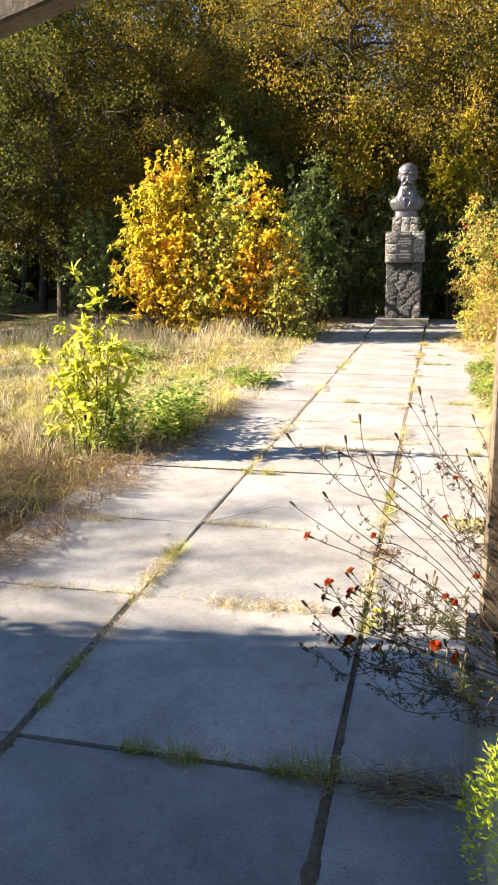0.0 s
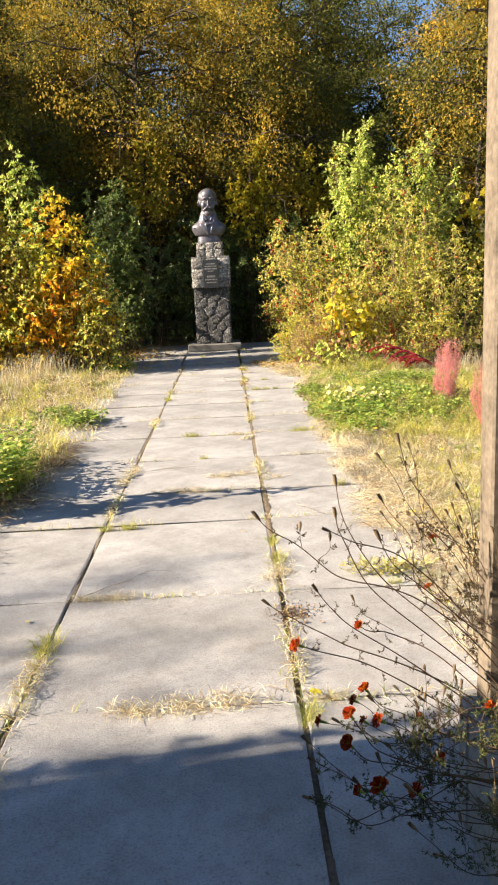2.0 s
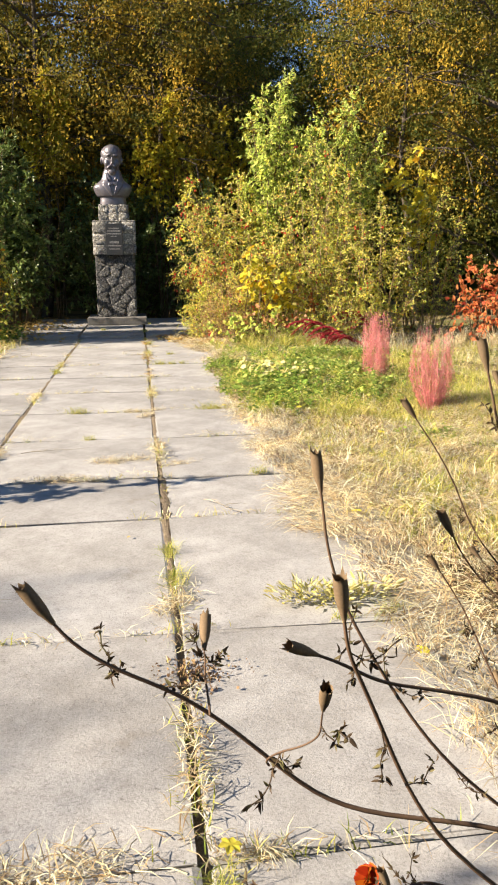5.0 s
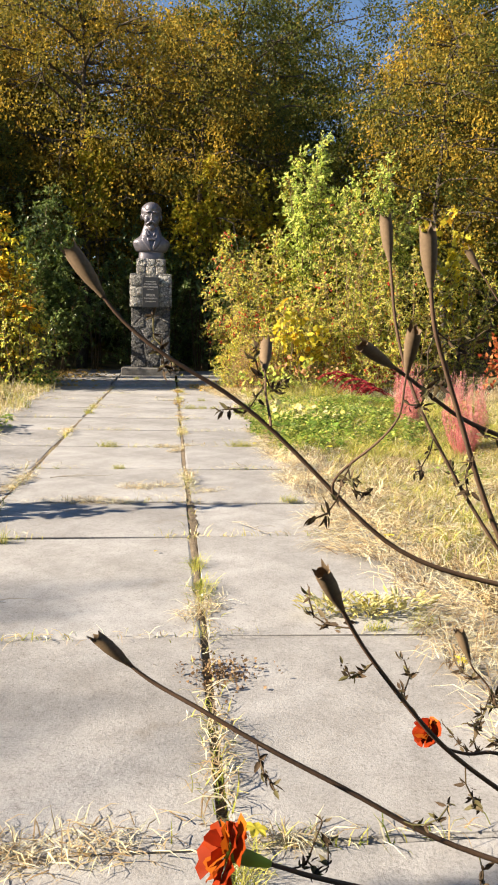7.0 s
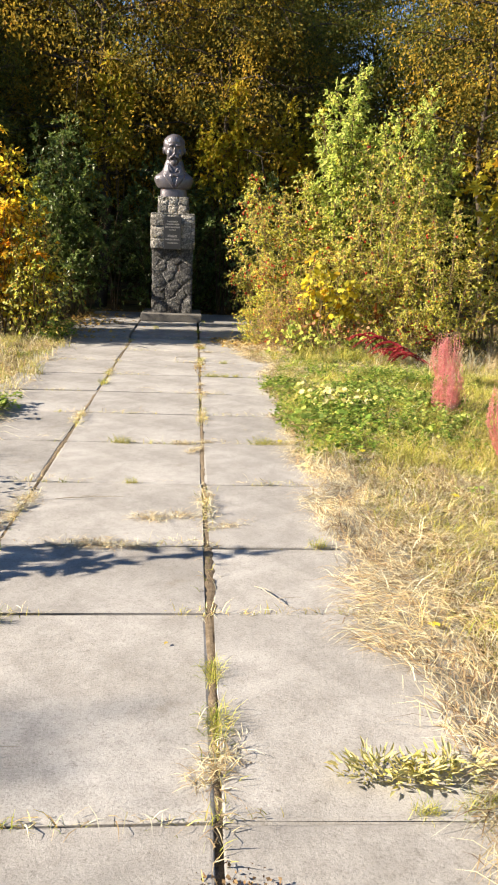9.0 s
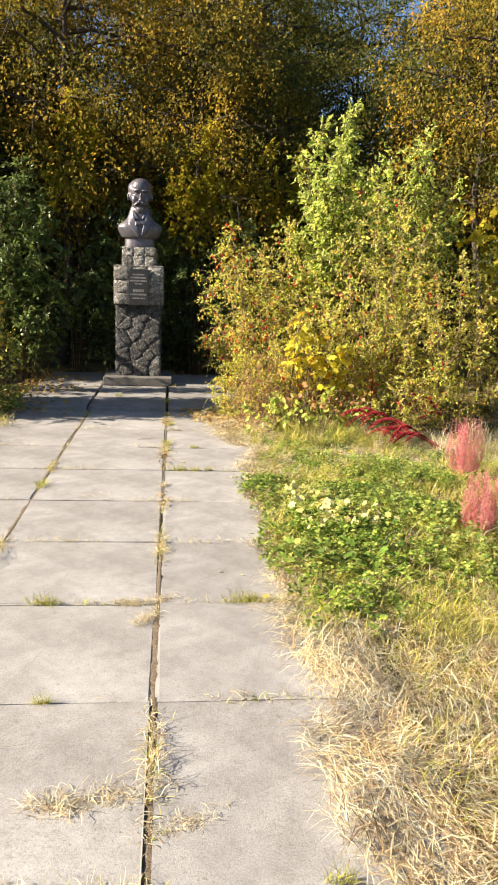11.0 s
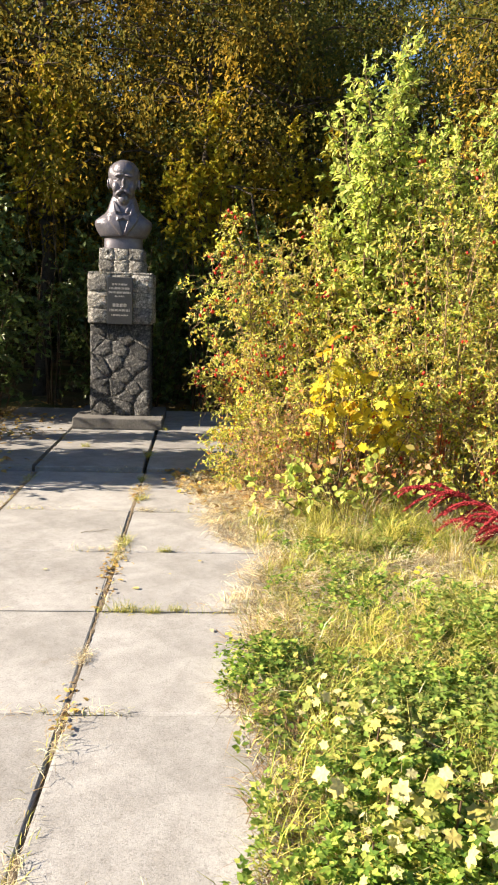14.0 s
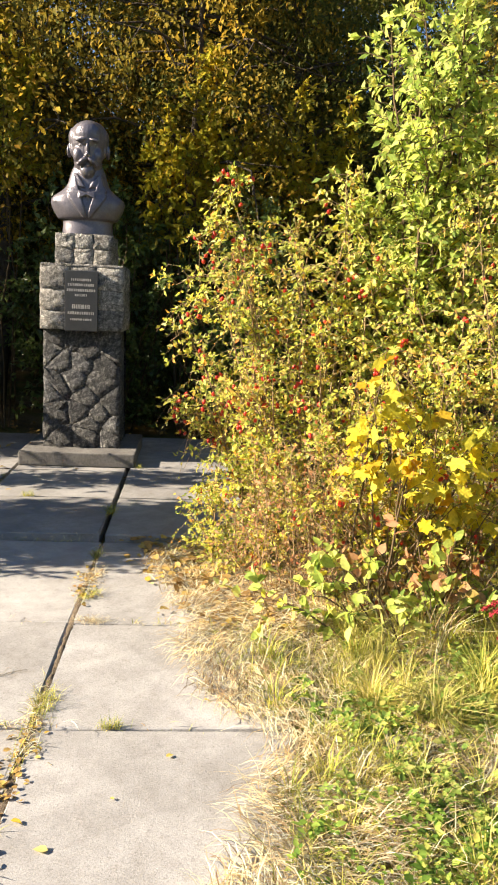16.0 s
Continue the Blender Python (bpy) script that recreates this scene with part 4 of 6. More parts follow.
shrub("yellowing_sapling", -1.75, 16.2, [(0.0, 0, 5.0), (-0.3, 0.0, 4.6), (0.3, 0, 4.5), (-0.5, 0, 4.0), (0.1, -0.1, 4.1)], "woodland sapling with yellow-green autumn leaves", L_SAPLING, 0.10, 0.55, OVATE, twigs=9, twig_len=0.4, per_twig=11, start=0.6, stem_r=0.014, spread=0.15, droop=0.5)
shrub("ash_sapling", -2.36, 2.5, [(0.0, 0.0, 1.33), (-0.2, 0.1, 1.0), (0.22, 0.05, 1.05), (0.0, -0.2, 0.8), (0.3, 0.1, 0.7), (-0.28, -0.1, 0.75), (0.1, 0.1, 1.15), (-0.1, -0.1, 0.9), (0.15, -0.1, 0.55), (-0.15, 0.0, 0.5)], "sapling with bright lime-green leaves in the verge", L_LIME, 0.085, 0.45, OVATE, twigs=12, twig_len=0.22, per_twig=8, stem_r=0.007, spread=0.15)
shrub("ash_sapling", -3.0, 4.3, [(0.05, 0.0, 0.65), (-0.2, 0.1, 0.55), (0.2, 0.05, 0.5)], "smaller lime-green sapling in the dry grass", L_LIME, 0.08, 0.42, OVATE, twigs=12, twig_len=0.2, per_twig=8, stem_r=0.006, spread=0.15)

shrub("red_bush", 5.0, 9.7, dome(8, 0.0, 0.0, 0.6, 0.5, 0.6, 1.25), "low shrub with pinkish-red autumn leaves", L_RUST, 0.08, 0.6, OVATE, twigs=12, per_twig=10)
shrub("bramble", 1.7, 9.85, dome(18, 0.0, 0.0, 0.9, 0.3, 0.2, 0.42), "low brambles with broad light green leaves", L_FRESH, 0.07, 0.7, OVATE, stem_r=0.006, twigs=10, twig_len=0.3, per_twig=8, sag=0.3)
shrub("bramble", 1.85, 9.92, dome(10, 0.0, 0.0, 0.5, 0.18, 0.3, 0.62), "low brambles turning salmon red", L_SALMON, 0.065, 0.75, OVATE, stem_r=0.006, twigs=8, twig_len=0.3, per_twig=6, sag=0.3)
shrub("rose_bush", 1.2, 11.3, [(-0.77, -0.1, 0.95), (-0.72, 0.1, 0.8), (-0.5, -0.3, 1.1), (-0.65, 0.0, 1.6), (-0.2, -0.4, 1.2), (-0.15, -0.3, 0.7), (-0.4, 0.2, 1.9), (-0.75, 0.1, 1.75), (-0.6, 0.0, 2.05), (-0.4, 0.1, 2.3), (-0.8, 0.15, 1.35)], "arching rose canes hung with red hips", L_ROSE, 0.040, stem_r=0.007, twigs=18, twig_len=0.35, per_twig=10, hips=70, sag=0.7, droop=0.6, spread=0.1, stem_material=M_CANE)
shrub("rose_bush", 2.95, 9.95, dome(16, 0.0, 0.0, 0.8, 0.25, 0.35, 0.8), "low rose suckers and dead canes in the dry grass", L_ROSE, 0.034, stem_r=0.006, twigs=26, twig_len=0.32, per_twig=12, hips=8, sag=0.3, droop=0.2, start=0.03, stem_material=M_CANE)

# ---- verges ----
EDGE_R_Y, EDGE_R_X = [-6, 0.4, 0.9, 1.4, 2.0, 4.2, 5.3, 6.9, 8.0, 8.8, 9.4, 10.0, 11.2, 12], [0.72, 0.70, 0.80, 0.75, 0.64, 0.70, 0.66, 0.70, 0.74, 0.93, 0.70, 0.58, 0.42, 0.9]
EDGE_L_Y, EDGE_L_X = [-6, 0.2, 0.65, 2.4, 3.2, 5.6, 9.6, 12], [-1.85, -1.78, -1.73, -1.75, -1.63, -1.66, -1.85, -1.9]


def ground_z(x, y):
    return -0.011 + verge_height(x, y)


def scatter(n, x0, x1, y0, y1, past=0.0, clump=0.0, ragged=0.10):
    """Places on the verges: none on the paving beyond its ragged grown-over edge; clump: how far they gather in patches."""
    x, y = RNG.uniform(x0, x1, n), RNG.uniform(y0, y1, n)
    if clump:
        c = int(n / 40) + 1
        cx, cy, k = RNG.uniform(x0, x1, c), RNG.uniform(y0, y1, c), RNG.integers(0, c, n)
        x, y = cx[k] + RNG.normal(0, clump, n), cy[k] + RNG.normal(0, clump, n)
    wave = ragged * (np.sin(y * 5.1) + np.sin(y * 11.3 + 1) * 0.6) + RNG.normal(0, 0.05, n)
    ok = (x > np.interp(y, EDGE_R_Y, EDGE_R_X) + wave * 0.5 + past) | (x < np.interp(y, EDGE_L_Y, EDGE_L_X) + wave * 0.5 - past)
    x, y = x[ok], y[ok]
    z = np.where((x > -2.0) & (x < 1.0), 0.0, ground_z(x, y))
    return np.stack([x, y, z], -1)


def blades(P, length, width, lean, flat=0.0, comb=0.0):
    """Grass blades; flat near 1: lying straw; comb: swept one way in places, with that much scatter."""
    n = len(P)
    a = RNG.uniform(0, 6.283, n)
    if comb:
        a = 1.2 * np.sin(P[:, 0] * 2.1 + P[:, 1] * 1.3) + 0.9 * np.sin(P[:, 1] * 3.7 - P[:, 0]) + np.pi * RNG.integers(0, 2, n) + RNG.normal(0, comb, n)
    up = np.where(RNG.random(n) < flat, RNG.uniform(-0.02, 0.22, n), RNG.uniform(0.5, 1.3, n))
    D = np.stack([np.cos(a) * lean, np.sin(a) * lean, up], -1)
    L = RNG.uniform(0.5, 1.25, n) * length
    P = P + np.array((0, 0, 1)) * RNG.uniform(0, 0.04, (n, 1)) * flat
    if flat > 0.5:
        P[:, 2] += np.clip(np.sin(P[:, 0] * 7.3 + P[:, 1] * 2.1) * np.sin(P[:, 1] * 5.9 - P[:, 0] * 3.0), 0, 1) * 0.03
    V, F = leaves(P, D, np.stack([np.cos(a) * -0.5, np.sin(a) * -0.5, np.full(n, 1.0)], -1) + rnd(n) * 0.4, L, 1.0, (BLADE[0] * np.array((1, 0, 1.2)), BLADE[1]))
    V = V.reshape(n, 5, 3)
    S = unit(np.stack([-np.sin(a), np.cos(a), rnd(n, k=1)[:, 0] * 0.5], -1))
    w = width * RNG.uniform(0.6, 1.3, n)[:, None]
    for k, s in ((0, 0.5), (1, -0.5), (2, 0.42), (3, -0.42)):
        V[:, k] += S * w * s
    return V.reshape(-1, 3), F


def stuff(name, pieces, material, label, category):
    V, F = join(*pieces)
    return tagged(part(name, mesh_of(name, V, F), material), label, category, kind="stuff")


def tussocks(C, n, length, width, r=0.04, lean=0.75):
    """Grass clumps at C: blades that rise and lean out from each middle."""
    k = np.repeat(np.arange(len(C)), n)
    m = len(k)
    a = RNG.uniform(0, 6.283, m)
    out = np.stack([np.cos(a), np.sin(a), np.zeros(m)], -1)
    h = (RNG.uniform(0.6, 1.25, len(C)) * length)[k] * RNG.uniform(0.5, 1.1, m)
    D = out * (lean * RNG.uniform(0.1, 1.5, m))[:, None] + np.array((0, 0, 1.0)) + RNG.normal(0, 0.15, (m, 3))
    P = C[k] + out * (r * RNG.random(m) ** 0.5)[:, None] - np.array((0, 0, 0.01))
    bow = (BLADE[0] * np.array((1, 1, 2.2)), BLADE[1])
    return leaves(P, D, np.stack([-np.cos(a), -np.sin(a), np.full(m, 0.6)], -1), h, width / length, bow)


def build_verges():
    stuff("cut_straw", [blades(scatter(84000, 0.3, 3.2, -0.6, 5.4, -0.06), 0.13, 0.0028, 1.0, 0.97, 0.7),
                        blades(scatter(9000, 0.5, 3.0, -0.4, 5.2, 0.0, 0.15), 0.13, 0.0035, 1.0, 0.6),
                        blades(scatter(40000, 0.3, 2.6, 7.6, 11.2, -0.05), 0.14, 0.0034, 1.0, 0.95, 0.6),
                        blades(scatter(9000, 0.8, 4.5, 5.0, 10.5, 0.25, 0.2), 0.20, 0.0035, 1.0, 0.7),
                        blades(scatter(7000, 0.5, 1.02, 5.2, 7.8, 0.02), 0.09, 0.003, 1.0, 0.9, 0.8),
                        blades(scatter(5000, -5.5, -1.3, 2.2, 4.4, -0.05), 0.18, 0.0045, 1.0, 0.9, 0.6),
                        blades(scatter(16000, -6.5, -1.3, 4.0, 11.8, -0.03, 0.2), 0.24, 0.006, 1.0, 0.75)],
          L_STRAW, "dry cut straw lying over the verge", "straw")
    stuff("damp_straw", [blades(scatter(42000, -5.5, -1.3, -1.0, 4.8, -0.05), 0.19, 0.0045, 1.0, 0.93, 0.7),
                         blades(scatter(6000, 0.5, 1.02, 5.2, 7.8, 0.02), 0.09, 0.003, 1.0, 0.9, 0.8),
                         blades(scatter(15000, 0.3, 3.0, 0.0, 11.0, -0.03, 0.10), 0.14, 0.0035, 1.0, 0.95, 0.6)],
          L_BROWNSTRAW, "brown rotting straw on the verge", "straw")
    stuff("verge_grass", [blades(scatter(11000, 1.0, 4.6, 0.5, 5.2, 0.3, 0.1), 0.10, 0.0045, 0.8),
                          blades(scatter(18000, 0.7, 4.8, 4.4, 10.2, 0.08, 0.13), 0.12, 0.004, 0.9, 0.35),
                          blades(scatter(16000, 0.7, 2.8, 4.5, 7.8, 0.0, 0.12), 0.17, 0.004, 0.8),
                          blades(scatter(22000, 0.9, 3.6, 1.6, 9.7, 0.26, 0.16), 0.11, 0.004, 0.8, 0.1),
                          tussocks(scatter(300, 1.0, 4.4, 0.6, 5.4, 0.25), 44, 0.11, 0.004),
                          tussocks(scatter(190, 0.9, 3.6, 7.3, 10.2, 0.12), 50, 0.17, 0.0045),
                          tussocks(scatter(60, 1.3, 2.6, 9.0, 10.0, 0.2), 60, 0.30, 0.005),
                          tussocks(scatter(260, -6.5, -1.6, 2.4, 11.0, 0.15), 46, 0.15, 0.006),
                          tussocks(scatter(110, -3.4, -1.7, 2.9, 4.6, 0.15), 50, 0.30, 0.005, 0.06, 0.6),
                          blades(scatter(6000, -6.0, -1.7, 0.5, 4.5, 0.25, 0.16), 0.14, 0.005, 0.6),
                          blades(scatter(14000, -8.5, -2.9, 1.5, 9.0, 0.3, 0.25), 0.13, 0.006, 0.6),
                          blades(scatter(14000, -8.5, -1.4, 4.0, 12.5, 0.0, 0.12), 0.15, 0.006, 0.6)],
          L_GRASS, "green and yellowing grass of the verges", "grass")
    stuff("tall_dry_grass", [blades(scatter(1500, -3.1, -1.6, 2.3, 4.4, 0.12, 0.09), 0.32, 0.004, 0.5),
                             tussocks(scatter(40, -3.8, -1.7, 2.6, 4.4, 0.2), 50, 0.30, 0.005, 0.06, 0.6),
                             tussocks(scatter(160, -6.0, -1.7, 4.8, 11.0, 0.1), 44, 0.12, 0.006, 0.06, 1.1),
                             tussocks(scatter(70, 1.6, 4.8, 8.6, 10.3, 0.3), 60, 0.36, 0.0045, 0.06, 0.7),
                             blades(scatter(3000, -8.0, -3.0, 8.5, 12.0, 0.3, 0.15), 0.45, 0.006, 0.4)],
          L_STRAW, "tall dry grass gone to straw", "grass")


def herb(P, height, n_leaf, size, form=OVATE, width=0.75):
    """Leafy weeds: leaves round short stems at P."""
    n = len(P)
    k = np.repeat(np.arange(n), n_leaf)
    h = height * RNG.uniform(0.5, 1.2, n)
    s = RNG.uniform(0.15, 1.0, len(k))
    a = RNG.uniform(0, 6.283, len(k))
    r = size * RNG.uniform(0.1, 0.9, len(k))
    out = np.stack([np.cos(a), np.sin(a), RNG.uniform(-0.2, 0.7, len(k))], -1)
    Q = P[k] + out * r[:, None] + np.stack([np.zeros(len(k)), np.zeros(len(k)), h[k] * s], -1)
    return leaves(Q, out, RNG.normal(0, 0.35, Q.shape) + np.array((0, 0, 1.0)), size * RNG.uniform(0.55, 1.25, len(k)), width, form)


LEAF_SPOTS = [(0.56, 4.93, 0.03, 1.0), (0.74, 4.96, 0.03, 2.2), (1.10, 4.60, 0.06, 0.3), (0.72, 0.72, 0.03, 2.0), (0.85, 2.04, 0.05, 5.2), (0.06, 0.06, 0.03, 4.4), (1.5, 3.6, 0.06, 3.0), (1.77, 8.31, 0.12, 0.9), (1.85, 8.4, 0.12, 2.9), (1.68, 8.36, 0.11, 4.4)]


def build_weeds():
    stuff("weed_patch", [herb(scatter(360, 0.6, 2.2, 4.8, 6.3, -0.03, 0.16, 0.10), 0.14, 15, 0.036, TRIFOIL, 1.0),
                         herb(scatter(240, 0.6, 2.3, 6.7, 7.9, -0.03, 0.16, 0.10), 0.12, 15, 0.035, TRIFOIL, 1.0),
                         herb(scatter(260, 1.0, 2.2, 6.0, 7.0, 0.1, 0.13, 0.08), 0.13, 15, 0.040, TRIFOIL, 1.0),
                         herb(scatter(620, 0.6, 2.3, 4.9, 7.5, -0.03, 0.16, 0.08), 0.10, 12, 0.030),
                         herb(scatter(26, 0.75, 2.2, 5.1, 7.6, 0.0, 0.14, 0.05), 0.15, 6, 0.07, LOBED, 1.0),
                         herb(scatter(480, 0.8, 3.0, 7.5, 9.4, 0.1, 0.18, 0.08), 0.10, 12, 0.030),
                         herb(scatter(200, 0.9, 2.6, 7.5, 9.6, 0.15, 0.15, 0.08), 0.11, 12, 0.038, TRIFOIL, 1.0),
                         herb(scatter(90, 1.2, 3.0, 1.0, 4.6, 0.4, 0.12), 0.07, 12, 0.030),
                         herb(scatter(130, 1.4, 3.4, 9.0, 10.2, 0.3, 0.2), 0.12, 11, 0.034),
                         herb(scatter(160, -6.5, -1.7, 4.5, 12.0, 0.0, 0.16), 0.22, 12, 0.06),
                         herb(scatter(90, -2.4, -1.6, 5.2, 6.6, -0.1, 0.12), 0.12, 16, 0.05, TRIFOIL, 1.0),
                         herb(scatter(150, -3.4, -1.75, 2.9, 4.6, 0.05, 0.16), 0.38, 18, 0.05),
                         herb(scatter(90, -2.7, -2.0, 2.5, 3.7, 0.15, 0.14), 0.42, 18, 0.05)],
          L_WEED, "low green weeds with toothed leaves spreading over the slab edge", "weeds")
    for x, y, s in ((1.04, 6.80, 0.75), (1.16, 6.62, 0.8), (1.10, 6.22, 1.0), (1.28, 6.10, 1.0), (1.45, 6.08, 0.8), (1.0, 6.0, 0.7)):
        n = 30
        a = RNG.uniform(0, 6.283, n)
        q = RNG.uniform(0.03, 0.19, n)
        P = np.stack([np.cos(a) * q, np.sin(a) * q, RNG.uniform(0.08, 0.27, n)], -1) * s
        V, F = leaves(P, np.stack([np.cos(a), np.sin(a), RNG.uniform(-0.9, 0.3, n)], -1), rnd(n) * 0.8 + np.array((-0.3, -0.4, 1)), 0.062 * s * RNG.uniform(0.5, 1.25, n), 1.0, LOBED)
        root = thing("pale_leaved_plant", pose(x, y, 0), "low plant with pale cream-coloured lobed leaves among weeds", "plant", "pale plants in the weeds")
        part("foliage", mesh_of("foliage", V, F), L_PALE, root)["kind"] = "stuff"
        part("stalk", mesh_of("stalk", *tubes([(bend((0, 0, -0.05), (0.02, 0.01, 0.2 * s), 4), (0.006, 0.005, 0.004, 0.003))], 5)), M_STALK, root)
    for x, y in ((0.44, 1.20), (0.56, 1.17), (0.66, 1.21)):
        n = 150
        a = RNG.uniform(0, 6.283, n)
        q = RNG.uniform(0.0, 0.09, n)
        P = np.stack([np.cos(a) * q * 1.4, np.sin(a) * q * 0.6, RNG.uniform(0.0, 0.06, n)], -1)
        V, F = leaves(P, np.stack([np.cos(a), np.sin(a), RNG.uniform(0.2, 1.2, n)], -1), rnd(n) + np.array((0, 0, 1)), RNG.uniform(0.02, 0.045, n), 0.28, OVATE)
        root = thing("grey_green_weed", pose(x, y, 0), "low grey-green weed tuft on the edge of a slab", "weed", "grey-green weeds on the slab")
        part("foliage", mesh_of("foliage", V, F), L_PALE, root)["kind"] = "stuff"
    for x, y, z, q in LEAF_SPOTS:
        V, F = leaves(np.zeros((1, 3)), np.array([(math.cos(q), math.sin(q), 0.12)]), np.array([(0.1, -0.1, 1.0)]), np.array([0.055]), 1.0, LOBED)
        tagged(part("fallen_leaf", mesh_of("fallen_leaf", V, F), L_MAPLE, at=pose(x, y, z)), "fallen bright yellow maple leaf lying by the path", "leaf", "fallen maple leaves")
    n = 40
    P = np.stack([RNG.uniform(-1.9, 1.2, n), RNG.uniform(0.5, 11.2, n), np.full(n, 0.006)], -1)
    P[:26, 0] = RNG.uniform(0.35, 1.0, 26)
    P[:26, 1] = RNG.uniform(9.2, 11.3, 26)
    P[-6:, :2] = (0.19, 8.33), (0.52, 8.82), (0.59, 7.78), (0.36, 5.41), (0.49, 5.36), (-0.16, 1.96)
    flat = rnd(n) * np.array((1, 1, 0.03))
    stuff("fallen_leaves", [leaves(P, flat, rnd(n) * 0.12 + np.array((0, 0, 1)), RNG.uniform(0.02, 0.05, n), 0.7, OVATE)], L_FALLEN, "scattered fallen pale yellow leaves", "leaves")
    n = 1700
    P = np.stack([RNG.uniform(0.15, 1.3, n), RNG.uniform(9.9, 11.4, n), RNG.uniform(0.005, 0.05, n)], -1)
    P = P[P[:, 0] > 0.75 - (P[:, 1] - 9.9) * 0.36 + RNG.normal(0, 0.08, n)]
    n = len(P)
    litter = [leaves(P, rnd(n) * np.array((1, 1, 0.3)), rnd(n) * 0.5 + np.array((0, 0, 1)), RNG.uniform(0.03, 0.08, n), 0.8, OVATE)]
    n = 1400
    P = np.stack([RNG.uniform(-6, 3, n), RNG.uniform(12.6, 16.5, n), RNG.uniform(0.0, 0.03, n)], -1)
    litter.append(leaves(P, rnd(n) * np.array((1, 1, 0.3)), rnd(n) * 0.5 + np.array((0, 0, 1)), RNG.uniform(0.04, 0.09, n), 0.8, OVATE))
    n = 900
    P = np.stack([RNG.uniform(-2.3, -0.95, n), RNG.uniform(11.0, 14.6, n), np.zeros(n)], -1)
    P = P[P[:, 0] < -1.55 + 0.25 * np.sin(P[:, 1] * 4) + RNG.normal(0, 0.22, n)]
    n = len(P)
    P[:, 2] = np.where(P[:, 1] > 11.4, 0.065, 0.01) + RNG.uniform(0, 0.03, n)
    litter.append(leaves(P, rnd(n) * np.array((1, 1, 0.3)), rnd(n) * 0.5 + np.array((0, 0, 1)), RNG.uniform(0.03, 0.08, n), 0.8, OVATE))
    n = 700
    P = np.stack([RNG.normal(0.0, 0.035, n), RNG.uniform(6.8, 11.3, n), RNG.uniform(0.0, 0.012, n)], -1)
    P = P[np.sin(P[:, 1] * 3.1) + np.sin(P[:, 1] * 7.3) * 0.6 + RNG.normal(0, 0.3, n) > 0.4]
    n = len(P)
    litter.append(leaves(P, rnd(n) * np.array((1, 1, 0.25)), rnd(n) * 0.5 + np.array((0, 0, 1)), RNG.uniform(0.015, 0.04, n), 0.7, OVATE))
    stuff("leaf_litter", litter, L_LITTER, "brown and yellow leaf litter below the bushes", "leaves")


